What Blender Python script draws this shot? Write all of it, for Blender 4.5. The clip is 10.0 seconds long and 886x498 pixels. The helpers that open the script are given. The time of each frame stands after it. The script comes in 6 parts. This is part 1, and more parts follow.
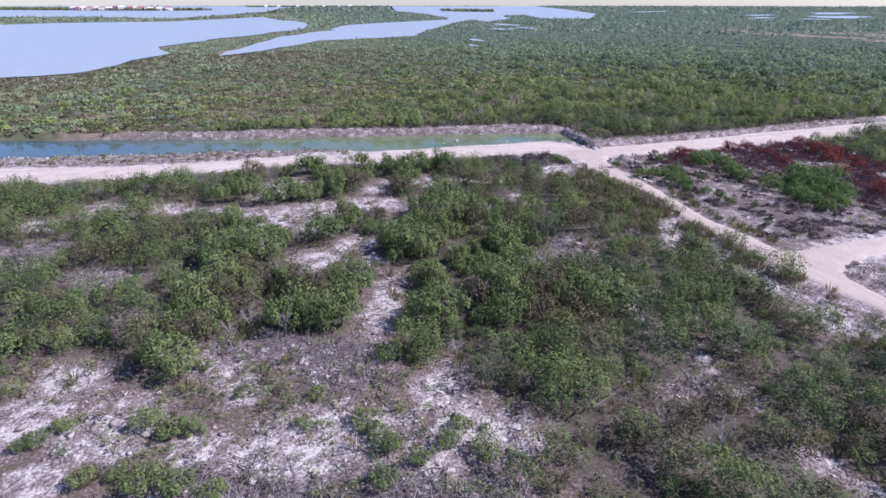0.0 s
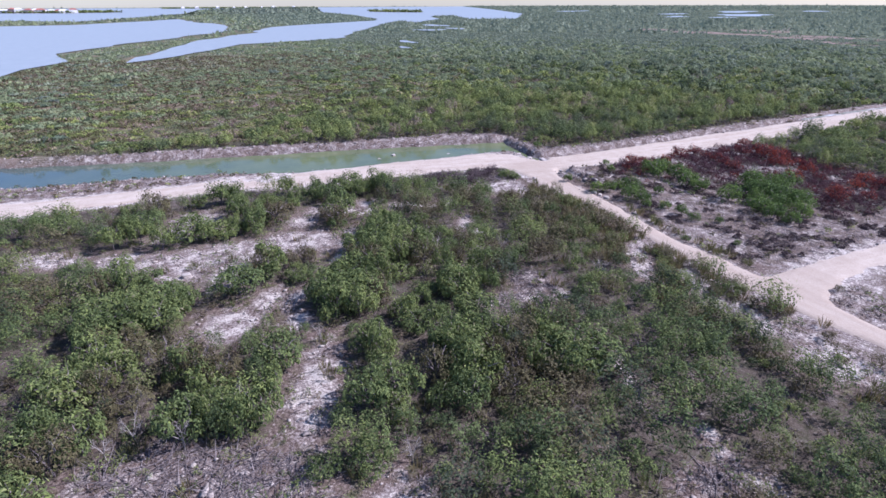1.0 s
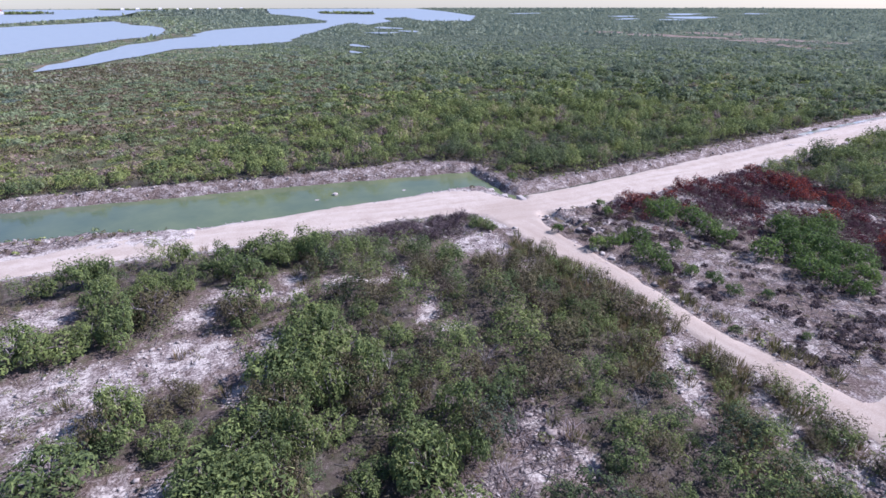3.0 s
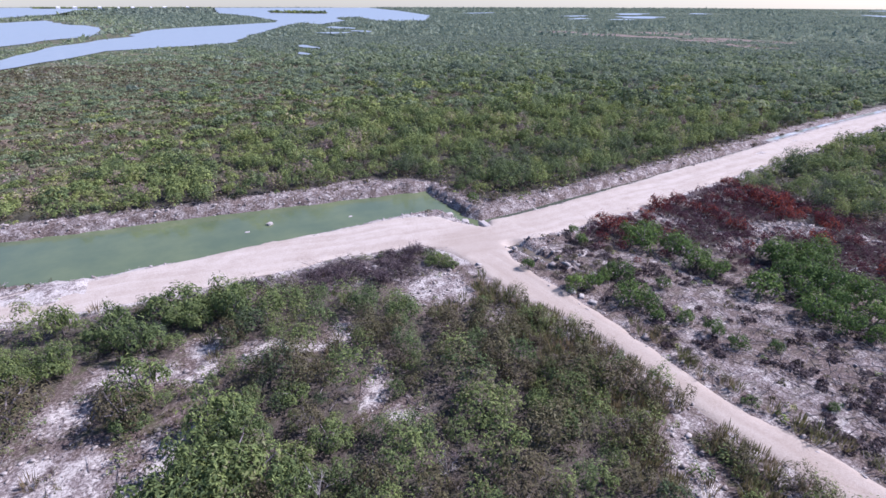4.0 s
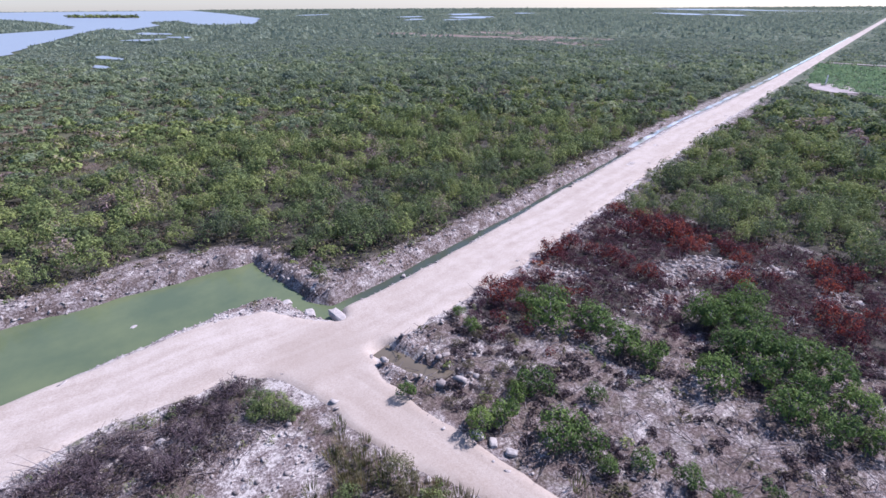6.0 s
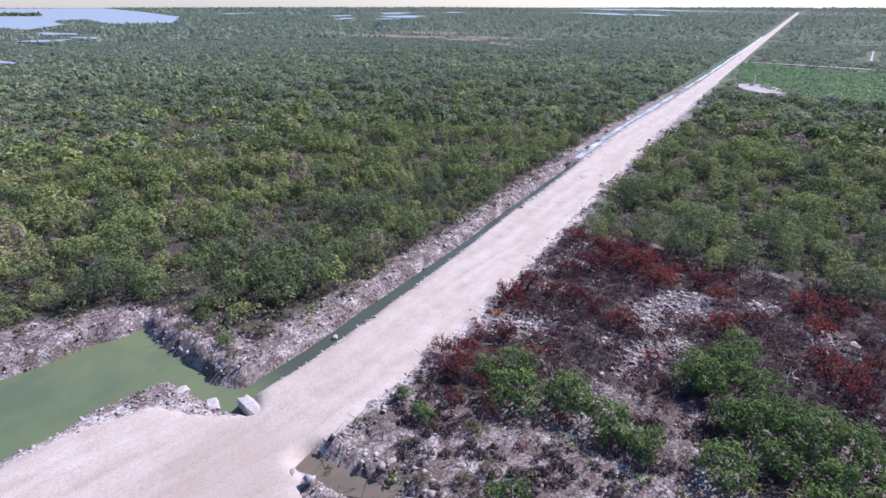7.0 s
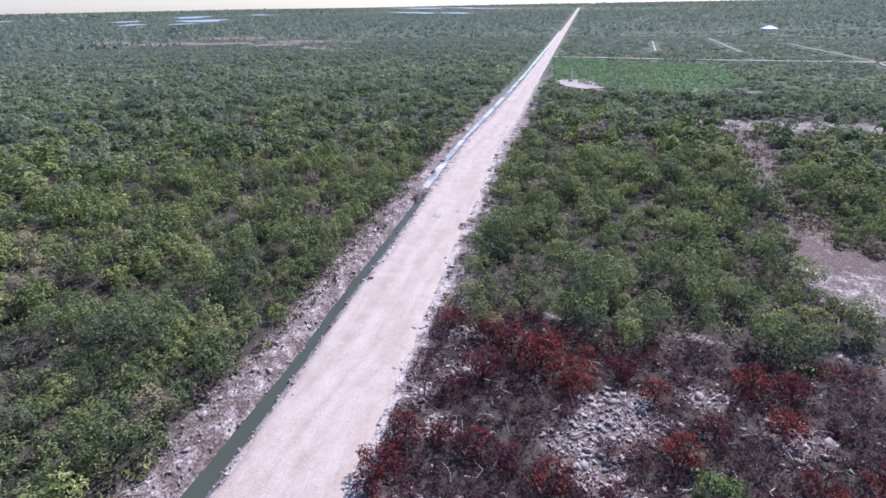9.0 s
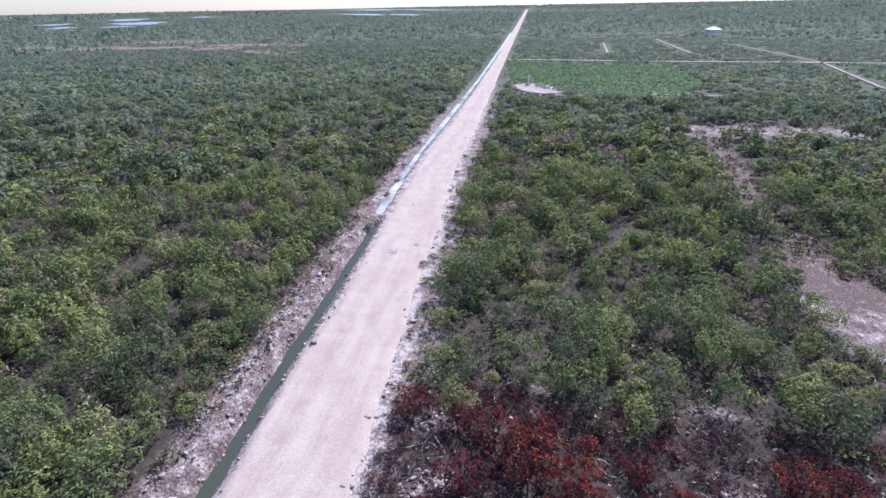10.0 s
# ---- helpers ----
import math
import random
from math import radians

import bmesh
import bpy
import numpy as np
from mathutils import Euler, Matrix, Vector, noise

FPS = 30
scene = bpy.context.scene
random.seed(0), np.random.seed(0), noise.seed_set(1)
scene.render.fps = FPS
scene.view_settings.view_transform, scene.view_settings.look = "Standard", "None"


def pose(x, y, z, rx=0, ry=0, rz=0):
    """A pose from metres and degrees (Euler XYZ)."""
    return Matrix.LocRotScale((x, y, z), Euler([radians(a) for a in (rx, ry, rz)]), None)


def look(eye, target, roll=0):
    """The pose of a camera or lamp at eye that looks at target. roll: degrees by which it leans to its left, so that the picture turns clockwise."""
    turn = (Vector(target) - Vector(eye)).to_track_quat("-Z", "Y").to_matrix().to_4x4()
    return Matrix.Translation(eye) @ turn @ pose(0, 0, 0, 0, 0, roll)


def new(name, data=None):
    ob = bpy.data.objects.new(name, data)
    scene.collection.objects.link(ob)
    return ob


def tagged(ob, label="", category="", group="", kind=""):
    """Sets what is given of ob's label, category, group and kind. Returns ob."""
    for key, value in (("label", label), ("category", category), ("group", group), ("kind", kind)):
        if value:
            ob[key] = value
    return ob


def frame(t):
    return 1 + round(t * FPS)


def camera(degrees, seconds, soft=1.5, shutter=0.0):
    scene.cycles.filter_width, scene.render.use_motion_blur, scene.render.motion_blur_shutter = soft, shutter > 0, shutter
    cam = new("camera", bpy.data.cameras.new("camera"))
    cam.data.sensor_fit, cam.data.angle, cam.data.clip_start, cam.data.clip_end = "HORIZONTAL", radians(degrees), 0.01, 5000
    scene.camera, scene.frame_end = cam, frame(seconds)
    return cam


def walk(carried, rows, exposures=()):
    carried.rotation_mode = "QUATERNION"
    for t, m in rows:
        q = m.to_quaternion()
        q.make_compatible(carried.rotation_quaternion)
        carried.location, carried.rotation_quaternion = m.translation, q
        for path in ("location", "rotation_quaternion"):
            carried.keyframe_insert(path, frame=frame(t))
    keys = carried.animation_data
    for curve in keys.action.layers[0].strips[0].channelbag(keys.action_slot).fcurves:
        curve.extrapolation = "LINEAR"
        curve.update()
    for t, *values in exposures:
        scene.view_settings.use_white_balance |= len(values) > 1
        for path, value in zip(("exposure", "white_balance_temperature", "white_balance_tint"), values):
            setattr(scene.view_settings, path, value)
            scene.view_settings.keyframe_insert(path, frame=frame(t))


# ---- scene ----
EXPOSURE = 0.64
cam = camera(80.43, 10.0, soft=1.55)
# seconds, x, y, z, yaw, pitch, roll
ROWS = [
    (0.0, 4.912, 2.223, 24.750, -16.065, -25.132, -0.064),
    (0.5, 6.221, 7.102, 24.869, -20.135, -25.105, 0.086),
    (1.0, 7.719, 11.824, 24.928, -23.241, -25.099, 0.166),
    (1.5, 9.542, 16.682, 24.919, -24.922, -25.034, 0.187),
    (2.0, 11.634, 21.447, 24.891, -26.262, -24.961, 0.172),
    (2.5, 13.936, 26.141, 24.833, -27.234, -24.917, 0.101),
    (2.7, 14.882, 27.903, 24.844, -27.430, -24.914, 0.117),
    (3.8, 21.212, 37.662, 24.875, -31.184, -24.968, -0.212),
    (4.0, 22.344, 39.282, 24.896, -32.469, -24.976, -0.132),
    (4.5, 25.369, 43.386, 24.906, -36.179, -24.971, 0.009),
    (5.0, 28.587, 47.048, 24.912, -40.875, -24.956, 0.218),
    (5.5, 32.030, 50.738, 24.892, -45.742, -24.898, 0.365),
    (5.7, 33.479, 52.146, 24.940, -47.224, -24.883, 0.410),
    (6.8, 42.064, 59.580, 25.239, -53.300, -24.964, -0.084),
    (7.0, 43.718, 60.677, 25.303, -55.580, -24.993, 0.017),
    (7.5, 47.987, 63.395, 25.406, -61.977, -24.987, 0.318),
    (8.0, 52.422, 65.786, 25.546, -66.283, -25.003, 0.575),
    (8.5, 57.061, 67.772, 25.670, -70.111, -25.041, 0.800),
    (9.0, 61.708, 69.435, 25.651, -74.233, -25.132, 0.986),
    (9.5, 66.672, 70.848, 25.629, -77.865, -25.156, 1.087),
    (10.0, 71.832, 72.128, 25.596, -79.260, -25.067, 1.003),
]
walk(cam, [(t, pose(x, y, z, 90 + pitch, roll, yaw)) for t, x, y, z, yaw, pitch, roll in ROWS],
     exposures=[(0.0, EXPOSURE, 5530, 27), (10.0, EXPOSURE, 5530, 27)])
# ---- end of path ----

# ---- light ----
SUN_ELEVATION, SUN_AZIMUTH = 43.0, -18.0          # azimuth: degrees from +x towards +y
world = bpy.data.worlds.new("sky_world")
scene.world = world
world.use_nodes = True
wn = world.node_tree
sky = wn.nodes.new("ShaderNodeTexSky")
sky.sky_type = "NISHITA"
sky.sun_disc = False
sky.sun_elevation = radians(SUN_ELEVATION)
sky.sun_rotation = radians(90 - SUN_AZIMUTH)
sky.air_density, sky.dust_density, sky.ozone_density = 1.0, 0.3, 4.0
wn.nodes["Background"].inputs["Strength"].default_value = 0.092
wn.links.new(sky.outputs["Color"], wn.nodes["Background"].inputs["Color"])
sun_data = bpy.data.lights.new("sun", "SUN")
sun_data.energy, sun_data.angle, sun_data.color = 4.9, radians(0.6), (1.0, 0.95, 0.88)
sun = new("sun", sun_data)
sun.matrix_world = look((600 * math.cos(radians(SUN_AZIMUTH)), 600 * math.sin(radians(SUN_AZIMUTH)), 600 * math.tan(radians(SUN_ELEVATION))), (0, 0, 0))

rng = np.random.default_rng(7)


# ---- numeric helpers ----
def cell_random(ix, iy, seed):
    h = (ix.astype(np.int64) * 374761393 + iy.astype(np.int64) * 668265263 + seed * 1442695041) & 0xFFFFFFFF
    h = ((h ^ (h >> 13)) * 1274126177) & 0xFFFFFFFF
    return ((h ^ (h >> 16)) & 0xFFFF) / 65535.0


def value_noise(x, y, seed):
    ix, iy = np.floor(x), np.floor(y)
    fx, fy = x - ix, y - iy
    fx, fy = fx * fx * (3 - 2 * fx), fy * fy * (3 - 2 * fy)
    a, b = cell_random(ix, iy, seed), cell_random(ix + 1, iy, seed)
    c, d = cell_random(ix, iy + 1, seed), cell_random(ix + 1, iy + 1, seed)
    return (a + (b - a) * fx) * (1 - fy) + (c + (d - c) * fx) * fy


def fbm(x, y, size, seed, octaves=3):
    total, weight = 0.0, 0.0
    for k in range(octaves):
        w = 0.5 ** k
        total = total + w * value_noise(x / size * 2 ** k + 17.3 * k, y / size * 2 ** k - 9.1 * k, seed + k)
        weight += w
    return total / weight


def smooth(a, b, v):
    t = np.clip((v - a) / (b - a), 0, 1)
    return t * t * (3 - 2 * t)


def outline_distance(x, y, poly):
    """Signed distance to a closed outline, negative inside."""
    best, inside = np.full(x.shape, 1e9), np.zeros(x.shape, bool)
    for (ax, ay), (bx, by) in zip(poly, poly[1:] + poly[:1]):
        ex, ey = bx - ax, by - ay
        t = np.clip(((x - ax) * ex + (y - ay) * ey) / (ex * ex + ey * ey + 1e-9), 0, 1)
        best = np.minimum(best, np.hypot(x - ax - t * ex, y - ay - t * ey))
        if ay != by:
            cross = ((ay > y) != (by > y)) & (x < ex * (y - ay) / (by - ay) + ax)
            inside ^= cross
    return np.where(inside, -best, best)


def line_distance(x, y, line):
    best = np.full(x.shape, 1e9)
    for (ax, ay), (bx, by) in zip(line, line[1:]):
        ex, ey = bx - ax, by - ay
        t = np.clip(((x - ax) * ex + (y - ay) * ey) / (ex * ex + ey * ey + 1e-9), 0, 1)
        best = np.minimum(best, np.hypot(x - ax - t * ex, y - ay - t * ey))
    return best


def patch_value(x, y, patches, turn):
    """Below 1 inside any of the oval patches (x, y, half width across, half depth along) that lie turned by turn degrees."""
    c, s = math.cos(radians(turn)), math.sin(radians(turn))
    best = np.full(x.shape, 9.0)
    for px, py, ra, rb in patches:
        u, v = (x - px) * c + (y - py) * s, -(x - px) * s + (y - py) * c
        best = np.minimum(best, np.hypot(u / ra, v / rb))
    return best


# ---- mesh helpers ----
def fast_mesh(name, verts, faces, mats, smooth_faces=False, values=None, slots=None):
    """A mesh from arrays: verts (n, 3), faces (m, 3 or 4), named float values per face or per vertex."""
    verts, faces = np.asarray(verts, np.float32), np.asarray(faces, np.int32)
    me = bpy.data.meshes.new(name)
    me.vertices.add(len(verts))
    me.vertices.foreach_set("co", verts.ravel())
    me.loops.add(faces.size)
    me.loops.foreach_set("vertex_index", faces.ravel())
    me.polygons.add(len(faces))
    me.polygons.foreach_set("loop_start", np.arange(0, faces.size, faces.shape[1], dtype=np.int32))
    if slots is not None:
        me.polygons.foreach_set("material_index", np.asarray(slots, np.int32))
    me.update(calc_edges=True)
    if smooth_faces:
        me.polygons.foreach_set("use_smooth", np.ones(len(faces), bool))
    for key, v in (values or {}).items():
        v = np.asarray(v, np.float32)
        at = me.attributes.new(key, "FLOAT", "FACE" if len(v) == len(faces) else "POINT")
        at.data.foreach_set("value", v)
    for m in mats:
        me.materials.append(m)
    return me


def part(name, me, parent, label=""):
    ob = new(name, me)
    ob.parent = parent
    return tagged(ob, label) if label else ob


def grid_sheet(xs, ys, keep, height):
    """A sheet over the cells of a grid whose middle passes keep(); height(x, y) lifts it."""
    gx, gy = np.meshgrid(xs, ys, indexing="ij")
    gz = height(gx.ravel(), gy.ravel())
    n = len(ys)
    i, j = np.meshgrid(np.arange(len(xs) - 1), np.arange(n - 1), indexing="ij")
    a = (i * n + j).ravel()
    faces = np.stack([a, a + n, a + n + 1, a + 1], -1)
    if keep is not None:
        mx, my = (gx.ravel()[faces].mean(1), gy.ravel()[faces].mean(1))
        faces = faces[keep(mx, my)]
    used, inverse = np.unique(faces, return_inverse=True)
    verts = np.stack([gx.ravel(), gy.ravel(), gz], -1)[used]
    return verts, inverse.reshape(faces.shape)


def steps(*stretches):
    """Grid lines: (from, to, spacing) one after another, and last the end."""
    out = [np.arange(a, b - 1e-6, s) for a, b, s in stretches]
    return np.concatenate(out + [[stretches[-1][1]]])


# ---- materials ----
def material(name):
    m = bpy.data.materials.new(name)
    m.use_nodes = True
    nt = m.node_tree
    return m, nt, nt.nodes["Principled BSDF"]


def node(nt, kind, **inputs):
    n = nt.nodes.new(kind)
    for k, v in inputs.items():
        n.inputs[k.replace("_", " ")].default_value = v
    return n


def noise_node(nt, scale, detail=4.0, rough=0.6, source=None):
    n = node(nt, "ShaderNodeTexNoise", Scale=scale, Detail=detail, Roughness=rough)
    if source is None:
        source = nt.nodes.new("ShaderNodeNewGeometry").outputs["Position"]
    nt.links.new(source, n.inputs["Vector"])
    return n


def ramp(nt, source, stops):
    r = nt.nodes.new("ShaderNodeValToRGB")
    el = r.color_ramp.elements
    while len(el) < len(stops):
        el.new(0.5)
    for e, (p, c) in zip(el, stops):
        e.position, e.color = p, (*c, 1)
    nt.links.new(source, r.inputs["Fac"])
    return r.outputs["Color"]


def mixed(nt, fac, a, b, mode="MIX"):
    m = nt.nodes.new("ShaderNodeMix")
    m.data_type, m.blend_type = "RGBA", mode
    for sock, v in ((m.inputs[0], fac), (m.inputs[6], a), (m.inputs[7], b)):
        if isinstance(v, bpy.types.NodeSocket):
            nt.links.new(v, sock)
        else:
            sock.default_value = v if isinstance(v, float) else (*v, 1)
    return m.outputs[2]


def calc(nt, op, a, b=0.0, clamp=False):
    m = nt.nodes.new("ShaderNodeMath")
    m.operation, m.use_clamp = op, clamp
    for sock, v in ((m.inputs[0], a), (m.inputs[1], b)):
        if isinstance(v, bpy.types.NodeSocket):
            nt.links.new(v, sock)
        else:
            sock.default_value = v
    return m.outputs[0]


def attribute(nt, name):
    a = nt.nodes.new("ShaderNodeAttribute")
    a.attribute_name = name
    return a.outputs["Fac"]


def bump(nt, bsdf, height, strength, distance):
    b = node(nt, "ShaderNodeBump", Strength=strength, Distance=distance)
    nt.links.new(height, b.inputs["Height"])
    nt.links.new(b.outputs["Normal"], bsdf.inputs["Normal"])


def leaf_material(name, stops, translucent=0.4, rough=0.6, vary=1.0):
    m, nt, bsdf = material(name)
    geo = nt.nodes.new("ShaderNodeNewGeometry")
    info = nt.nodes.new("ShaderNodeObjectInfo")
    tone = calc(nt, "ADD", attribute(nt, "tone"), calc(nt, "MULTIPLY", calc(nt, "SUBTRACT", info.outputs["Random"], 0.5), 0.22))
    drift = noise_node(nt, 0.035, 3.0)
    tone = calc(nt, "ADD", tone, calc(nt, "MULTIPLY", calc(nt, "SUBTRACT", drift.outputs["Fac"], 0.5), 0.4))
    tone = calc(nt, "ADD", tone, calc(nt, "MULTIPLY", calc(nt, "SUBTRACT", geo.outputs["Random Per Island"], 0.5), 0.35 * vary), clamp=True)
    colour = ramp(nt, tone, stops)
    gain = calc(nt, "ADD", calc(nt, "MULTIPLY", geo.outputs["Random Per Island"], 0.5 * vary), 1.0 - 0.25 * vary)
    colour = mixed(nt, 1.0, colour, gain, "MULTIPLY")
    nt.links.new(colour, bsdf.inputs["Base Color"])
    bsdf.inputs["Roughness"].default_value = rough
    bsdf.inputs["Specular IOR Level"].default_value = 0.14
    tr = nt.nodes.new("ShaderNodeBsdfTranslucent")
    nt.links.new(colour, tr.inputs["Color"])
    mx = nt.nodes.new("ShaderNodeMixShader")
    mx.inputs[0].default_value = translucent
    nt.links.new(bsdf.outputs[0], mx.inputs[1])
    nt.links.new(tr.outputs[0], mx.inputs[2])
    nt.links.new(mx.outputs[0], nt.nodes["Material Output"].inputs["Surface"])
    return m


GREENS = [(0.0, (0.085, 0.110, 0.060)), (0.14, (0.078, 0.110, 0.044)), (0.34, (0.122, 0.172, 0.056)), (0.55, (0.175, 0.224, 0.068)), (0.72, (0.225, 0.280, 0.072)),
          (0.85, (0.250, 0.232, 0.122)), (1.0, (0.222, 0.175, 0.145))]
# air haze painted into the leaf colours: paler and greyer for distant woods
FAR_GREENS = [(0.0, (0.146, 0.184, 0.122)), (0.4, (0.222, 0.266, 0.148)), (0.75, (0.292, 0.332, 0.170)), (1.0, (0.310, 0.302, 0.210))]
HAZE_GREENS = [(0.0, (0.157, 0.19, 0.148)), (0.4, (0.231, 0.271, 0.19)), (0.75, (0.291, 0.325, 0.22)), (1.0, (0.308, 0.291, 0.237))]
LEAF = leaf_material("green_leaves", [(p, (1.29 * c[0], 1.18 * c[1], 1.34 * c[2])) for p, c in GREENS], 0.27, 0.8, 0.9)
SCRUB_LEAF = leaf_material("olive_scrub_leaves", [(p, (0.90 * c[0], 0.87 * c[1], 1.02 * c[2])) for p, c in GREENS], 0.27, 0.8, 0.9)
EAST_LEAF = leaf_material("deep_green_leaves", [(p, (0.88 * c[0], 0.98 * c[1], 0.84 * c[2])) for p, c in GREENS], 0.27, 0.8, 0.9)
FAR_LEAF = leaf_material("distant_hazed_leaves", FAR_GREENS, 0.35, 0.8, 0.3)
HAZE_LEAF = leaf_material("haze_paled_leaves", HAZE_GREENS, 0.35, 0.8, 0.25)
SEDGE = leaf_material("meadow_sedge", [(0.0, (0.19, 0.285, 0.145)), (1.0, (0.25, 0.34, 0.17))], 0.4, 0.6, 0.4)
DRY = leaf_material("dry_leaves", [(0.0, (0.08, 0.064, 0.046)), (0.3, (0.115, 0.093, 0.054)), (0.6, (0.135, 0.123, 0.059)), (0.8, (0.156, 0.141, 0.078)), (1.0, (0.184, 0.135, 0.102))], 0.3)
TUSSOCK = leaf_material("purplish_dry_tussock", [(0.0, (0.062, 0.042, 0.044)), (0.5, (0.105, 0.078, 0.078)), (0.8, (0.155, 0.120, 0.112)), (1.0, (0.165, 0.150, 0.085))], 0.3)
RED = leaf_material("scorched_leaves", [(0.0, (0.092, 0.048, 0.058)), (0.28, (0.100, 0.030, 0.040)), (0.55, (0.205, 0.044, 0.034)), (0.8, (0.40, 0.095, 0.038)), (1.0, (0.42, 0.19, 0.07))], 0.45)
GRASS = leaf_material("grass_blades", [(0.0, (0.115, 0.128, 0.050)), (0.5, (0.165, 0.148, 0.066)), (1.0, (0.225, 0.165, 0.098))])


def make_wood():
    m, nt, bsdf = material("weathered_grey_wood")
    geo = nt.nodes.new("ShaderNodeNewGeometry")
    n = noise_node(nt, 6.0)
    c = ramp(nt, geo.outputs["Random Per Island"], [(0.0, (0.075, 0.055, 0.055)), (0.6, (0.15, 0.12, 0.12)), (1.0, (0.32, 0.28, 0.27))])
    nt.links.new(mixed(nt, 0.35, c, ramp(nt, n.outputs["Fac"], [(0.3, (0.07, 0.05, 0.05)), (0.7, (0.3, 0.27, 0.26))])), bsdf.inputs["Base Color"])
    bsdf.inputs["Roughness"].default_value = 0.85
    return m


def make_stone():
    m, nt, bsdf = material("limestone_rubble")
    geo = nt.nodes.new("ShaderNodeNewGeometry")
    c = ramp(nt, geo.outputs["Random Per Island"], [(0.0, (0.17, 0.135, 0.120)), (0.4, (0.30, 0.252, 0.222)), (1.0, (0.48, 0.430, 0.385))])
    n = noise_node(nt, 5.0)
    c = mixed(nt, 0.4, c, ramp(nt, n.outputs["Fac"], [(0.35, (0.14, 0.112, 0.101)), (0.6, (0.42, 0.372, 0.330))]))
    nt.links.new(c, bsdf.inputs["Base Color"])
    bsdf.inputs["Roughness"].default_value = 0.9
    bump(nt, bsdf, n.outputs["Fac"], 0.6, 0.05)
    return m


def make_ground():
    m, nt, bsdf = material("marl_and_leaf_litter")
    fine, mid, wide = noise_node(nt, 5.0, 8.0, 0.80), noise_node(nt, 0.75, 6.0, 0.70), noise_node(nt, 0.09, 3.0)
    marl = ramp(nt, fine.outputs["Fac"], [(0.34, (0.190, 0.158, 0.138)), (0.47, (0.420, 0.372, 0.328)), (0.60, (0.60, 0.545, 0.485))])
    litter = ramp(nt, fine.outputs["Fac"], [(0.36, (0.042, 0.030, 0.028)), (0.5, (0.130, 0.094, 0.078)), (0.64, (0.28, 0.228, 0.200))])
    # dark humus, deepened so that it also paints shade beneath the plants
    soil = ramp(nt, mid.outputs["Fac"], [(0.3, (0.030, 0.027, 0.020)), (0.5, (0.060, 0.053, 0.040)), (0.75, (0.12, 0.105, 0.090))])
    green = ramp(nt, wide.outputs["Fac"], [(0.3, (0.055, 0.075, 0.040)), (0.55, (0.080, 0.100, 0.050)), (0.75, (0.115, 0.110, 0.070))])
    gravel = ramp(nt, fine.outputs["Fac"], [(0.36, (0.10, 0.080, 0.077)), (0.5, (0.222, 0.180, 0.163)), (0.62, (0.38, 0.330, 0.300))])
    rough = calc(nt, "MULTIPLY", calc(nt, "SUBTRACT", mid.outputs["Fac"], 0.5), 2.8)
    rough = calc(nt, "ADD", rough, calc(nt, "MULTIPLY", calc(nt, "SUBTRACT", fine.outputs["Fac"], 0.5), 1.5))
    level = calc(nt, "ADD", attribute(nt, "bare"), rough)

    def between(lo, hi):
        step = nt.nodes.new("ShaderNodeMapRange")
        step.inputs["From Min"].default_value, step.inputs["From Max"].default_value = lo, hi
        nt.links.new(level, step.inputs["Value"])
        return step.outputs["Result"]

    c = mixed(nt, between(0.20, 0.42), litter, gravel)
    c = mixed(nt, between(0.52, 0.78), c, marl)
    sprout = noise_node(nt, 0.9, 5.0, 0.7)
    c = mixed(nt, calc(nt, "MULTIPLY", attribute(nt, "sprouts"), ramp(nt, sprout.outputs["Fac"], [(0.48, (0, 0, 0)), (0.62, (1, 1, 1))])), c,
              ramp(nt, fine.outputs["Fac"], [(0.3, (0.045, 0.050, 0.024)), (0.6, (0.105, 0.105, 0.050))]))
    c = mixed(nt, attribute(nt, "soil_shade"), c, soil)
    c = mixed(nt, attribute(nt, "far"), c, green)
    c = mixed(nt, attribute(nt, "marsh"), c, ramp(nt, wide.outputs["Fac"], [(0.3, (0.075, 0.085, 0.042)), (0.52, (0.110, 0.110, 0.058)), (0.66, (0.21, 0.155, 0.112))]))
    c = mixed(nt, attribute(nt, "flats"), c, ramp(nt, noise_node(nt, 0.2, 5.0, 0.7).outputs["Fac"], [(0.35, (0.120, 0.095, 0.070)), (0.5, (0.205, 0.150, 0.120)), (0.65, (0.33, 0.25, 0.21))]))
    nt.links.new(c, bsdf.inputs["Base Color"])
    bsdf.inputs["Roughness"].default_value = 0.95
    bsdf.inputs["Specular IOR Level"].default_value = 0.2
    bump(nt, bsdf, fine.outputs["Fac"], 0.7, 0.12)
    return m


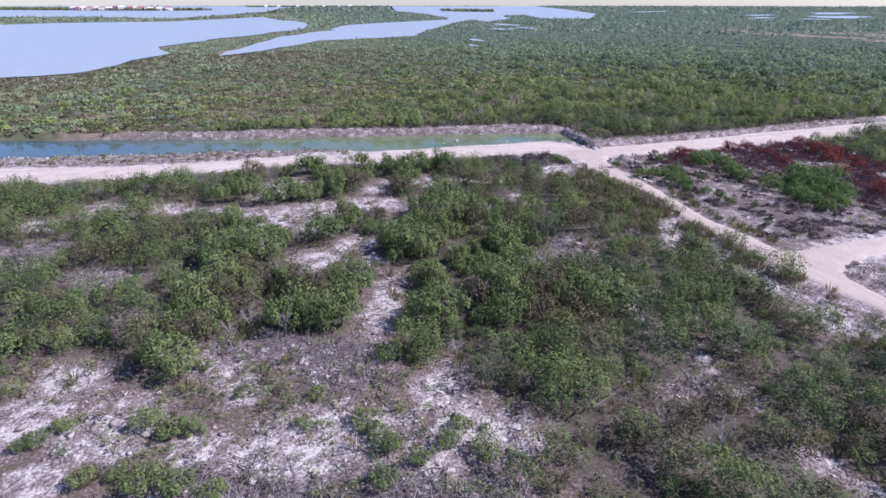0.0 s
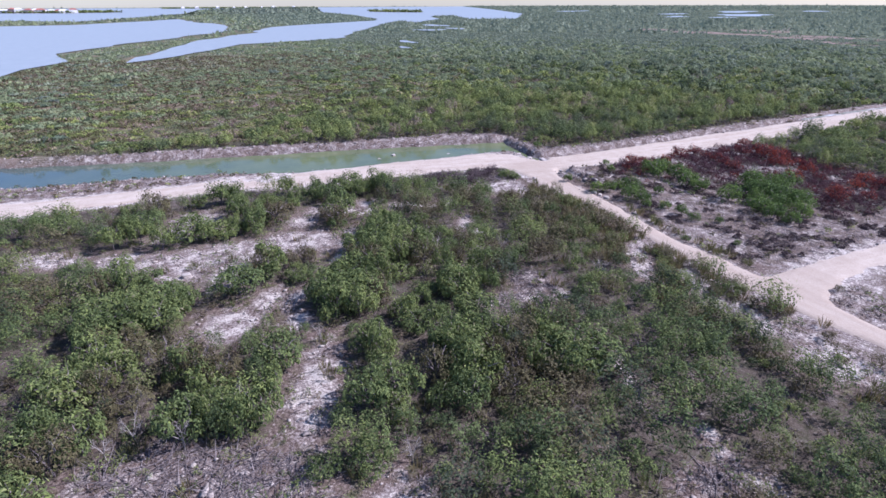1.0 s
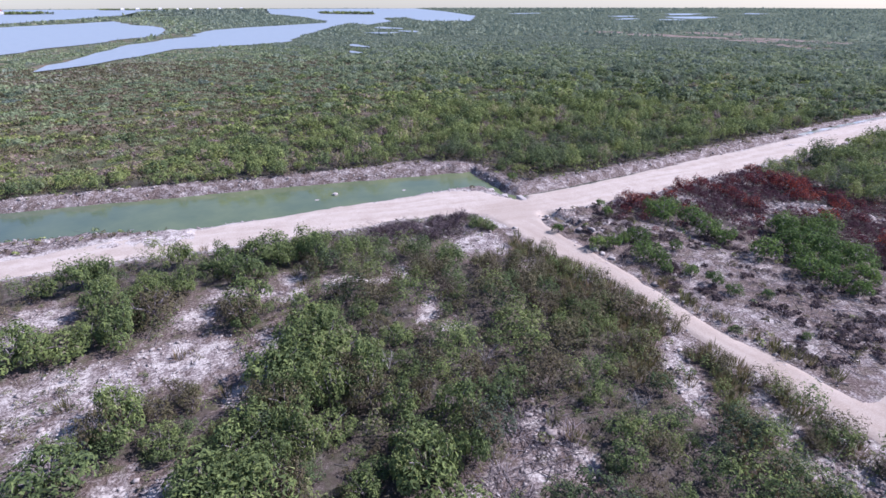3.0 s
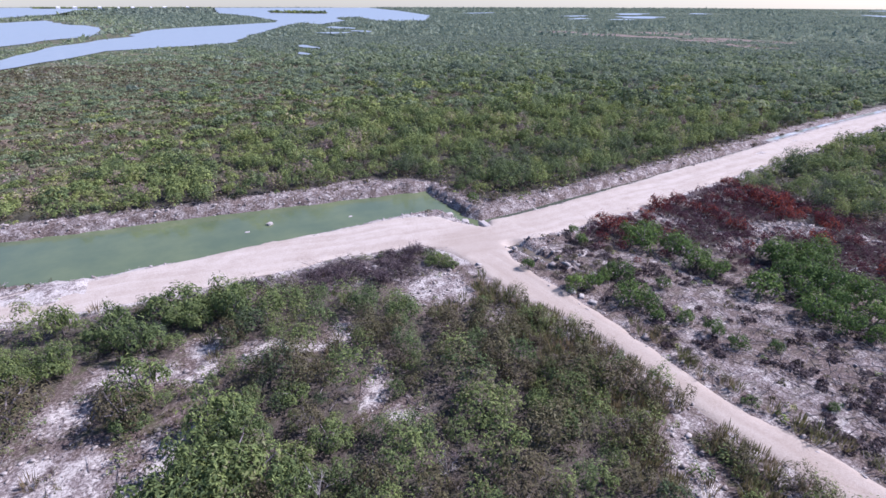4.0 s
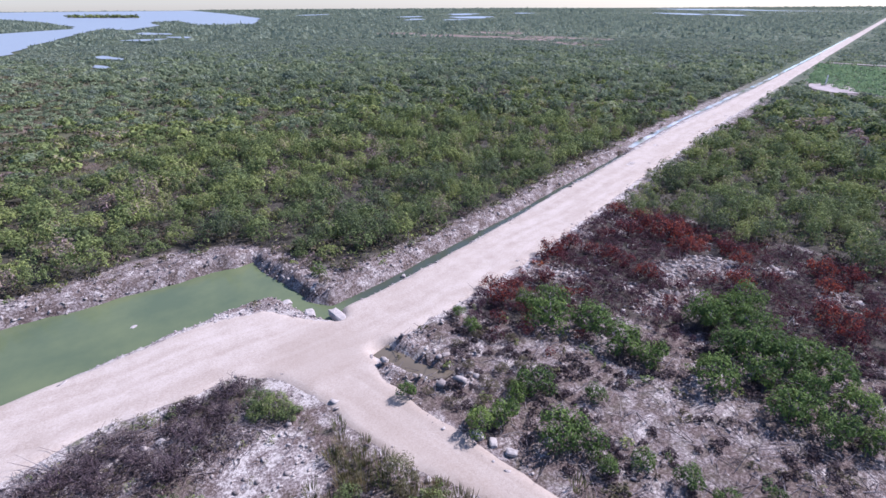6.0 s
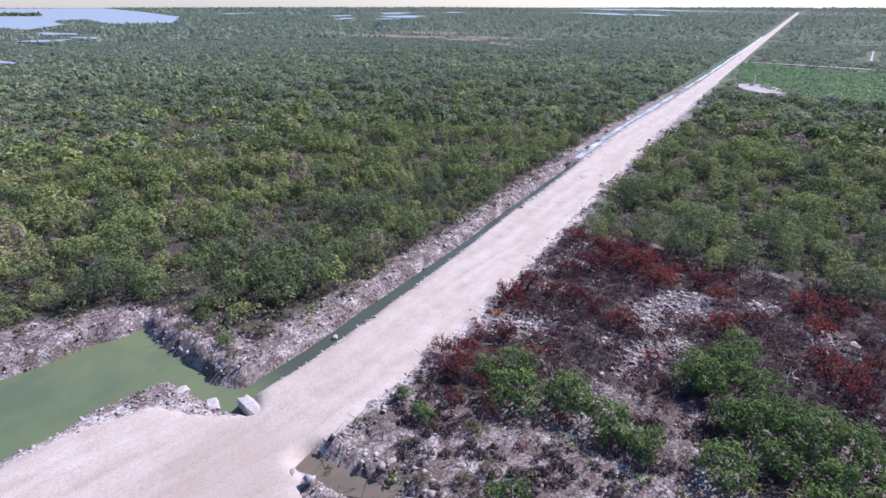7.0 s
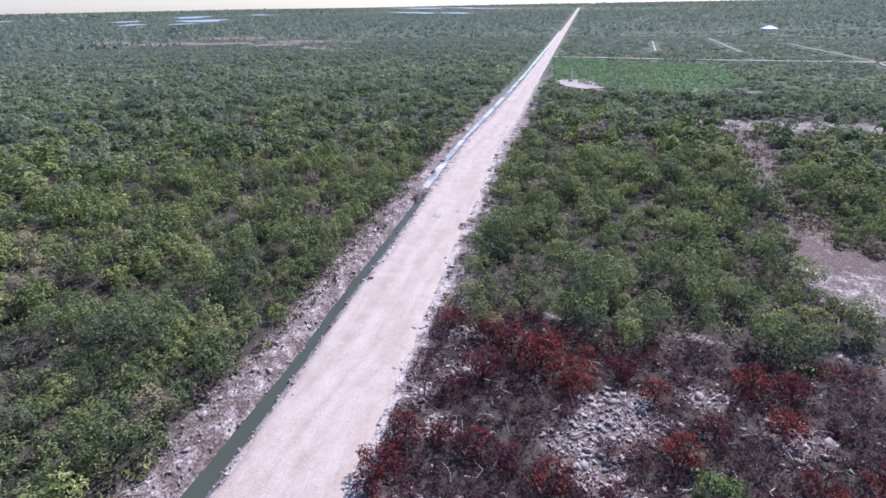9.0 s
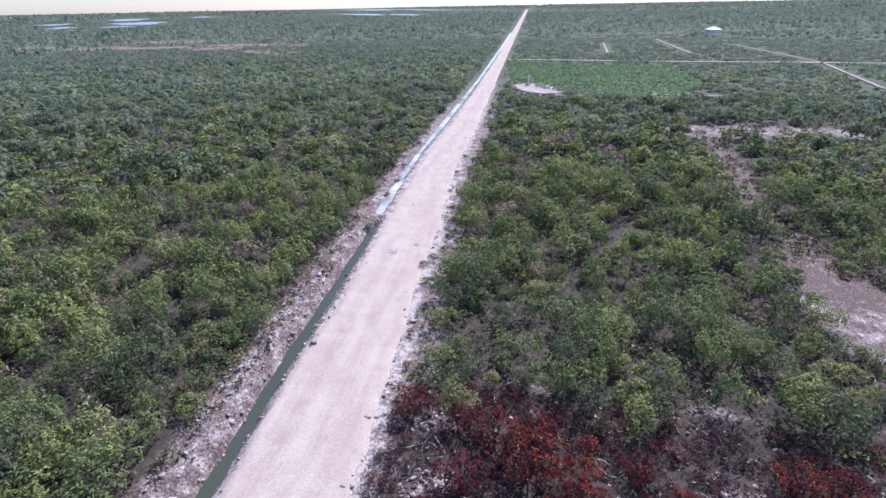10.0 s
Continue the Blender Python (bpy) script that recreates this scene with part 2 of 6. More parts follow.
def make_road():
    """Graded marl: pale patches, tan damp stretches, faint wandering wheel tracks and loose grit."""
    m, nt, bsdf = material("graded_white_marl")
    wander = noise_node(nt, 0.05, 3.0)
    lanes = nt.nodes.new("ShaderNodeCombineXYZ")
    nt.links.new(calc(nt, "ADD", attribute(nt, "across"), calc(nt, "MULTIPLY", wander.outputs["Fac"], 5.0)), lanes.inputs[0])
    nt.links.new(calc(nt, "MULTIPLY", attribute(nt, "along"), 0.045), lanes.inputs[1])
    along = noise_node(nt, 0.75, 5.0, 0.55, lanes.outputs[0])
    fine, mid, wide = noise_node(nt, 7.0, 8.0, 0.8), noise_node(nt, 0.55, 8.0, 0.66), noise_node(nt, 0.11, 5.0, 0.6)
    c = ramp(nt, mid.outputs["Fac"], [(0.34, (0.345, 0.276, 0.216)), (0.47, (0.445, 0.372, 0.300)), (0.60, (0.525, 0.452, 0.378))])
    c = mixed(nt, 0.42, c, ramp(nt, along.outputs["Fac"], [(0.38, (0.330, 0.258, 0.198)), (0.50, (0.450, 0.374, 0.300)), (0.58, (0.530, 0.458, 0.382))]))
    c = mixed(nt, calc(nt, "MULTIPLY", ramp(nt, wide.outputs["Fac"], [(0.46, (0, 0, 0)), (0.66, (1, 1, 1))]), 0.55), c, (0.355, 0.278, 0.212))
    c = mixed(nt, 0.34, c, ramp(nt, fine.outputs["Fac"], [(0.36, (0.235, 0.184, 0.148)), (0.50, (0.455, 0.386, 0.320)), (0.64, (0.60, 0.535, 0.460))]))
    c = mixed(nt, calc(nt, "MULTIPLY", attribute(nt, "damp"), calc(nt, "ADD", mid.outputs["Fac"], 0.15), clamp=True), c, (0.300, 0.230, 0.172))
    c = mixed(nt, attribute(nt, "flats"), c, ramp(nt, noise_node(nt, 0.2, 5.0, 0.7).outputs["Fac"], [(0.35, (0.120, 0.095, 0.070)), (0.5, (0.205, 0.150, 0.120)), (0.65, (0.33, 0.25, 0.21))]))
    nt.links.new(c, bsdf.inputs["Base Color"])
    bsdf.inputs["Roughness"].default_value = 0.95
    bsdf.inputs["Specular IOR Level"].default_value = 0.2
    bump(nt, bsdf, fine.outputs["Fac"], 0.6, 0.05)
    return m


def make_water(name, shallow, deep, rough, ripple, clear=None):
    m, nt, bsdf = material(name)
    n = noise_node(nt, 0.16, 5.0, 0.65)
    colour = ramp(nt, n.outputs["Fac"], [(0.35, deep), (0.65, shallow)])
    if clear:
        colour = mixed(nt, attribute(nt, "silt"), clear, colour)
        colour = mixed(nt, calc(nt, "MULTIPLY", attribute(nt, "weedy"), 0.9), colour, (0.058, 0.068, 0.050))
    nt.links.new(colour, bsdf.inputs["Base Color"])
    bsdf.inputs["Roughness"].default_value = rough
    bsdf.inputs["IOR"].default_value = 1.33
    w = noise_node(nt, 2.2, 4.0)
    bump(nt, bsdf, w.outputs["Fac"], ripple, 0.05)
    return m


def plain(name, colour, rough=0.7, scale=2.0, spread=0.25):
    m, nt, bsdf = material(name)
    n = noise_node(nt, scale)
    lo, hi = [c * (1 - spread) for c in colour], [min(c * (1 + spread), 0.85) for c in colour]
    nt.links.new(ramp(nt, n.outputs["Fac"], [(0.3, lo), (0.7, hi)]), bsdf.inputs["Base Color"])
    bsdf.inputs["Roughness"].default_value = rough
    return m


WOOD, STONE, GROUND, ROAD = make_wood(), make_stone(), make_ground(), make_road()
CANAL_WATER = make_water("milky_green_water", (0.142, 0.170, 0.080), (0.102, 0.132, 0.068), 0.08, 0.12, (0.040, 0.075, 0.095))
PUDDLE = make_water("muddy_puddle", (0.165, 0.135, 0.095), (0.120, 0.100, 0.070), 0.05, 0.02)
# bright sky reflection painted as a near-white base colour, over greenish patches
DITCH_WATER = make_water("sky_pale_ditch_water", (0.66, 0.65, 0.63), (0.205, 0.230, 0.175), 0.02, 0.01)
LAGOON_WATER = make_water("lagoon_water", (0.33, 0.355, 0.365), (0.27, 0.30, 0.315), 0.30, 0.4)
DIRT = plain("pale_dirt", (0.33, 0.275, 0.25), 0.95, 0.3, 0.3)
CHARRED = plain("dark_scorched_wood", (0.070, 0.042, 0.048), 0.9, 5.0, 0.5)
TWIGS = plain("purplish_grey_twigs", (0.105, 0.074, 0.080), 0.9, 3.0, 0.45)
GREY_WOOD = plain("weathered_pale_grey_wood", (0.30, 0.27, 0.25), 0.9, 4.0, 0.35)
BLEACHED = plain("bleached_wood", (0.44, 0.41, 0.39), 0.9, 4.0, 0.3)
WHITE_PAINT = plain("white_paint", (0.78, 0.77, 0.75), 0.6, 0.6, 0.08)
PINK_PAINT = plain("salmon_paint", (0.62, 0.42, 0.38), 0.6, 0.4, 0.12)
ROOF_RED = plain("red_roof", (0.40, 0.14, 0.11), 0.6, 0.5, 0.2)
GLASS_DARK = plain("dark_glazing", (0.05, 0.06, 0.07), 0.1, 1.0, 0.1)

# ---- the plan (metres) ----
CANAL_FAR = [(-275.5, 187.1), (-165.5, 159.1), (-52.2, 129.2), (-30.4, 124.1), (-8.2, 118.6), (14.2, 114.4), (33.3, 111.1), (47.4, 107.8), (54.2, 106.4),
             (61.2, 105), (60.5, 101.2), (60.5, 97.6), (60.3, 94)]
CANAL_NEAR = [(58.7, 93), (58.4, 96.3), (55.5, 97), (43.7, 97), (34.9, 97.2), (25.7, 97.7), (14.4, 98.8), (7.1, 102), (-2, 103.9), (-16.4, 105.6), (-26.5, 107.5),
              (-45.3, 110.9), (-163.3, 135), (-275.5, 165.1)]
CANAL = CANAL_FAR + CANAL_NEAR
DITCH_NORTH = [(59.4, 94.6), (61, 90.7), (67, 90.6), (73, 90.9), (81, 91.1), (90.9, 91.3), (105.7, 92.35), (124.5, 93.3), (151.1, 95.2), (187, 96.1), (271.5, 97.8),
               (394, 101.8), (630, 110.3)]
DITCH_SOUTH = [(630, 109.3), (394, 100.8), (275.5, 97), (203.7, 95.5), (167.8, 95.2), (145.2, 93.8), (121.6, 92.2), (103.8, 91.3), (88, 90.1), (78.1, 89.6),
               (71.1, 89.3), (64.8, 89.1), (60.2, 89.3), (59.6, 87.6), (58.7, 90), (58.4, 94)]
DITCH = DITCH_NORTH + DITCH_SOUTH
ROAD_NORTH = [(-274.4, 146), (-132.2, 120.1), (-42, 102.9), (-23.9, 98.3), (-6.5, 97.5), (5.2, 97.4), (11.3, 97), (17.5, 96.9), (25.8, 96.8), (34.2, 96.6),
              (43.5, 96.1), (51.8, 95.3), (55.3, 94), (56.6, 91.8), (57.3, 89.5), (58.7, 87.1), (60.4, 88.6), (64.2, 88.6), (69.2, 88.3), (76.2, 88.7), (86.1, 89.2),
              (99.9, 90.2), (119.7, 91), (158.2, 93.4), (202, 94.1), (275.7, 96.3), (366, 99.4), (852, 117.3), (2391, 176.4)]
ROAD_SOUTH = [(2396, 166.9), (852, 111.6), (335, 92.7), (236.5, 88.9), (202.1, 87.7), (158.3, 86.5), (130.8, 84.3), (114, 83.5), (99.2, 82.3), (85.4, 81.1),
              (71.6, 80.8), (63.6, 80.9), (58.4, 81.3)]
SIDE_EAST = [(56.6, 79.3), (55.5, 74.1), (55.9, 70.6), (55.5, 62.1), (55, 57.2), (54.6, 52.8), (55.1, 48.4), (55.1, 44.5), (55.5, 42.1), (56.7, 41.9),
             (63.8, 42.2), (71.1, 42.1), (98.5, 41.4), (98.4, 37.4), (66.8, 38.4), (62.8, 38.1), (58.4, 37.1), (56.3, 35.6), (56.5, 31.3), (57.8, 19.5),
             (59.3, -18.4)]
SIDE_WEST = [(55.3, -18.4), (54.2, 19.9), (53.3, 29.1), (52.3, 34.6), (52.1, 37.9), (51.8, 42.8), (51.9, 47.5), (51.7, 52.8), (52.6, 60.2), (52.4, 66.1),
             (51.5, 70.1), (51.1, 74.5), (51.4, 80.2), (50.8, 84), (49.2, 86.4), (45, 87.2), (40.9, 88.7), (36.8, 88.1), (30.6, 88.4), (23.8, 89.2), (17, 89.7),
             (11, 91.5), (3, 91.8), (-6.1, 92), (-22.3, 91.7), (-38.4, 93.9), (-132.2, 112.1), (-273.3, 137)]
ROADWAY = ROAD_NORTH + ROAD_SOUTH + SIDE_EAST + SIDE_WEST
LAGOON_WEST = [(-436, 637), (-278.8, 875), (-145.1, 914), (-77.9, 1044), (-20.9, 1176), (-2, 974), (35.9, 851), (35.7, 683), (21.8, 584), (-6.2, 533), (-34.7, 465),
               (-55.2, 412), (-66.7, 378), (-63.4, 351), (-55.2, 326), (-61.9, 292.4), (-69.5, 244.6), (-83, 234.7), (-125.5, 229.1), (-436, 307)]
LAGOON_EAST = [(-25.9, 307), (-12.3, 321), (12.6, 371), (29.4, 413), (64.5, 432), (117.6, 459), (133.4, 523), (180.7, 622), (231.7, 744), (297.9, 869), (304, 795),
               (399, 942), (486, 1191), (542, 1192), (452, 921), (518, 879), (797, 1317), (1254, 2343), (1909, 3923), (832, 4276), (381, 1859), (351, 1313),
               (302, 1008), (270.9, 902), (186.2, 823), (109.1, 745), (73.4, 675), (51.2, 564), (7, 476), (-11.5, 388), (-28.1, 335)]
SEA = [(-4900, 1000), (-492, 1264), (-348, 1247), (-171.1, 1080), (-104.9, 1397), (-26.2, 1871), (20, 3000), (299.8, 3900), (832, 4276), (1909, 3923),
       (2300, 4900), (-4900, 4900)]
PONDS = [(143.3, 392, 5, 22), (280.3, 673, 16, 40), (265.2, 576, 10, 24), (227.3, 558, 20, 18), (123.5, 339, 4, 14)]
# ponds towards the far coast, longer along the line of sight from the road: x, y, half length, half width
FAR_PONDS = [(1110, 905, 150, 60), (880, 870, 75, 24), (1760, 640, 260, 50), (1640, 490, 170, 40), (1500, 1250, 220, 56), (1760, 1190, 130, 40), (3400, 1090, 650, 190),
             (2900, 730, 560, 70), (1090, 1090, 95, 36), (1190, 1640, 160, 46), (900, 780, 45, 30)]
FIELD = [(340, 92.6), (316, 20), (262, 22), (222, 42), (236, 52), (244, 69.1), (262.1, 85.1)]
PAD = [(262.2, 82), (263.4, 74.8), (254.6, 69.9), (242.7, 67.4), (238.8, 72.3), (243.6, 78.3), (253.3, 83.3)]
SAND_CLEARING = [(129.9, 45.1), (119.1, 47), (111.3, 45.8), (109, 42.9), (108.5, 30.6), (120.2, 32.1), (122.9, 39.5)]
TRACKS = [[(347, 92.4), (338, 30.7), (333, -41.4), (328, -79.5)], [(441, -37.4), (333, -41.9), (258.4, -27.7), (214.1, -34.7)], [(458, 37.4), (385, 41.3)], [(492, -1.7), (381, 0.2)], [(240.2, 41.7), (238.9, 22.6)], [(552, 57.2), (626, -158)]]
SCORCHED = [(67.6, 80.8), (99.2, 82.7), (103.4, 77), (100.6, 68.9), (100.8, 47.7), (83.5, 50.2), (80.5, 59.4), (78.3, 65.4), (76, 71.5), (69.9, 75.7)]
EAST_BLOCK = [(57.6, 80.5), (67.6, 80.8), (71.7, 77.6), (76, 71.5), (77.3, 65.5), (82.6, 57.4), (83.5, 50.2), (104.3, 46.6), (104.3, 40.7), (56.2, 43.3), (55, 56.2),
              (57.1, 62.1), (56.4, 74.1)]
# bare patches in the scrub west of the side road, seen along three headings
BARE_SOUTH = [(-12.5, 39, 3.4, 1.8), (-2, 38.1, 2.4, 2.2), (-13.6, 35.1, 2.8, 3.7), (-8.3, 32.6, 3.4, 3.4), (-2.9, 29.1, 1.9, 1.9), (-0.6, 34.3, 1.9, 1.9),
              (5.5, 28.1, 5.1, 3), (2.1, 26.7, 4.7, 2.4), (12.8, 30.4, 2.3, 3.1), (13.9, 26.2, 3.1, 3), (16.9, 24.8, 1.4, 2), (11, 42.8, 1.9, 6),
              (5.8, 54, 2.8, 2.8), (32.3, 35.1, 0.6, 2.8), (32.7, 27.2, 0.7, 2.6), (33.1, 23.4, 0.8, 1.1), (32.7, 19.7, 0.6, 1.6), (33, 17.8, 1.1, 1.2),
              (33.7, 15.5, 1, 1.2), (49.6, 29.7, 3.9, 3.4), (50.2, 33.5, 2.1, 2.6), (-11.4, 28.9, 2.4, 1.8), (10.5, 24.3, 1.9, 2.2)]
BARE_LITTER = [(2.1, 38.5, 5, 1.9), (6.6, 34.9, 3.6, 2.4), (-24.8, 62.8, 3.3, 4), (-15.2, 55, 3, 1.9), (33.7, 50.1, 1.9, 2.4), (29.6, 47.5, 1.5, 1.4),
               (30.5, 25.2, 2.3, 1.3), (-1.6, 21.4, 7, 5), (8, 18.7, 8, 5), (38.5, 85, 7, 2.6), (44, 82.5, 4.5, 2.4)]
BARE_MIDDLE = [(-26.2, 72.9, 3, 1.8), (-20, 76.6, 3.4, 3), (-17, 73.5, 1.6, 1.5), (-11.2, 74.6, 4.2, 2), (-3.4, 70.8, 4, 2.4), (14.7, 69.1, 4.6, 3.4),
               (8.3, 68.9, 5.2, 3.1), (2.5, 68.6, 4, 3.3), (1.6, 65.4, 2.3, 1.8), (6.5, 63.6, 2.3, 3.5), (9.4, 57.2, 1.4, 2.2), (11.6, 56.1, 1, 2.1),
               (11.3, 52.3, 1.6, 1.7), (3.4, 80.8, 3, 3.1), (0.7, 77.6, 2.3, 2.8), (19, 77.7, 2.8, 2), (15.4, 75.5, 2.1, 1.8), (24.5, 76.2, 1.4, 1.4),
               (20.1, 67.3, 1.9, 3.9), (17.6, 63.2, 1.3, 1.6), (33.5, 50.3, 1.2, 2.6), (31, 48, 2.2, 1.1), (28.3, 48, 1.4, 1), (34.5, 47.2, 1.1, 1.8),
               (46.6, 49.6, 1.3, 4.4), (48.5, 43.9, 1.2, 3.1), (47.6, 39.2, 2.2, 1.6), (47.7, 35.9, 1.3, 2.2)]
BARE_NORTH = [(28.3, 76.1, 1.5, 1.5), (24.9, 78.9, 1.5, 1.6), (22, 76.6, 1.3, 1.4), (23.5, 75.1, 1.3, 1), (31.4, 75, 3.4, 0.9), (34.9, 74.7, 1.2, 2),
              (45.7, 78, 3.3, 3.8), (47.1, 74.8, 1.4, 1.8), (34.5, 67.2, 1, 2.8), (34.7, 63.8, 1.2, 1.2), (48.1, 70, 0.9, 1.5), (50.2, 52.8, 1.3, 0.9),
              (47.4, 76.4, 1.8, 1.8), (43.4, 77.2, 2.0, 1.1)]
TALL_CLUMPS = [(103.2, 139.2, 4, 2.5), (177.4, 164.1, 6, 4), (148.2, 133.6, 4, 3), (174.9, 175, 4, 3), (287, 257.3, 14, 6), (280.1, 262.8, 8, 6), (317, 229, 8, 8),
               (88.6, 103.8, 2, 2)]
WHITE_RUBBLE = [(90.9, 66.1, 3.4, 2.6), (80.9, 66.6, 2.2, 2), (79.3, 77.4, 3.4, 1.8), (92.1, 54.9, 1.8, 1.6), (83.6, 64.7, 1.2, 1.6), (88.4, 68.7, 2.2, 1.6),
                (98.4, 77.8, 1.6, 1.2), (89.9, 80.3, 2, 1.2), (94.6, 60, 1.6, 1.2),
                (93.4, 77.6, 1.6, 1.3), (87.2, 77.6, 1.5, 1.2), (81.6, 69.7, 1.2, 1.1), (86.3, 67.4, 1.7, 2.0), (78.2, 67.4, 1.2, 1.0)]
DRY_PATCHES = [(28.4, 22.1, 3.2, 2.4), (12.6, 22.5, 1.9, 1.6), (49.1, 65.9, 2.4, 4.2), (48.5, 61.9, 2.2, 2.9), (49, 58.9, 2.1, 2.7), (50, 54.3, 1.9, 1.8),
               (45.6, 67, 1.6, 2.6)]


GULLY = [(58.7, 81.3), (58.8, 79.9), (58.8, 78.3), (59, 76.5), (59.8, 74.8)]
MOUND = [(60.4, 80.9), (62.8, 80.3), (65.7, 79.3)]


def bare_value(x, y):
    v = patch_value(x, y, BARE_SOUTH, -19)
    v = np.minimum(v, patch_value(x, y, BARE_LITTER, -19))
    v = np.minimum(v, patch_value(x, y, BARE_MIDDLE, -29))
    return np.minimum(v, patch_value(x, y, BARE_NORTH, -38))


def pond_value(x, y):
    return np.minimum(patch_value(x, y, PONDS, 0), patch_value(x, y, FAR_PONDS, 36))


def track_distance(x, y):
    best = np.full(x.shape, 1e9)
    for line in TRACKS:
        best = np.minimum(best, line_distance(x, y, line))
    return best


WATER_LEVEL = -0.9


def trench(d, level=WATER_LEVEL):
    """Height by the signed distance to the water's edge."""
    return np.where(d < 0, np.maximum(level - 0.04 + d * 0.9, level - 1.4), level - 0.04 + smooth(-0.25, 1.1, d) * (0.04 - level))


def pool_level(x):
    """An earth plug parts the ditch into a low and a high pool."""
    return np.where(x > 134.5, -0.22, WATER_LEVEL)


def ground_height(x, y):
    near = (np.abs(x - 60) < 640) & (y > 80) & (y < 190)
    h = 0.30 * (fbm(x, y, 7.0, 3) - 0.5) + 0.10 * (fbm(x, y, 1.3, 5, 2) - 0.5)
    h = h * smooth(1500, 300, np.hypot(x - 40, y - 60))
    g = (np.abs(x - 61.5) < 7) & (np.abs(y - 77) < 7)
    gd = line_distance(x[g], y[g], GULLY)
    off = smooth(-0.2, 0.7, outline_distance(x[g], y[g], ROADWAY))
    h[g] += -0.60 * smooth(1.5, 0.5, gd) + 0.45 * off * np.exp(-((gd - 1.45) / 0.45) ** 2) * (0.3 + 1.2 * fbm(x[g], y[g], 1.1, 127))
    md = line_distance(x[g], y[g], MOUND)
    h[g] += 0.45 * off * smooth(1.3, 0.2, md) * (0.4 + 1.1 * fbm(x[g], y[g], 1.2, 128))
    xn, yn = x[near], y[near]
    wobble = 0.9 * (fbm(xn, yn, 2.2, 11) - 0.5)
    dc, dd = outline_distance(xn, yn, CANAL) + wobble, outline_distance(xn, yn, DITCH) + 0.3 * wobble
    dd = np.maximum(dd, 1.4 - np.abs(xn - 134.5))
    hn = h[near]
    # spoil banks beyond canal and ditch
    north = yn - np.interp(xn, [-275.5, -52.4, -8.2, 33.3, 61.9], [187.1, 130.2, 120.4, 111.6, 105.4])
    ridge = 0.12 + 0.40 * (fbm(xn, yn, 2.6, 21) - 0.45) + 0.75 * (fbm(xn * 0.16, dc, 0.6, 23) - 0.5) + 0.30 * (fbm(xn, yn, 0.9, 27, 2) - 0.5)
    ledge = 0.25 * np.floor(3.0 * fbm(xn * 0.35, yn, 1.6, 25)) / 3.0
    bank = np.where((xn < 64.5) & (north > -1), smooth(0.2, 1.4, dc) * smooth(5.0, 2.2, dc), 0)
    berm = np.where((yn > np.interp(xn, [61, 90.9, 151.2, 271.7, 630], [92.1, 92.7, 96, 97.9, 110.4])) & (xn > 61.4), smooth(0.2, 1.0, dd) * smooth(2.6, 1.0, dd), 0)
    spit = np.where((xn > 61) & (xn < 70) & (yn > 91), smooth(0.2, 1.0, np.minimum(dc, dd)) * smooth(4.5, 2.0, np.minimum(dc, dd)), 0)
    hn = hn + (ridge + ledge) * np.maximum(np.maximum(bank, 0.75 * berm), 0.8 * spit)
    low = np.where((xn < 17) & (yn < 112), 0.5 * smooth(0.3, 1.2, dc) * smooth(6.5, 3.0, dc) * fbm(xn, yn, 2.0, 29), 0)
    hn = hn + low
    hn = np.minimum(hn, np.minimum(trench(dc), trench(dd, pool_level(xn))) + np.where(np.minimum(dc, dd) > 1.05, 9, 0))
    h[near] = hn
    return h


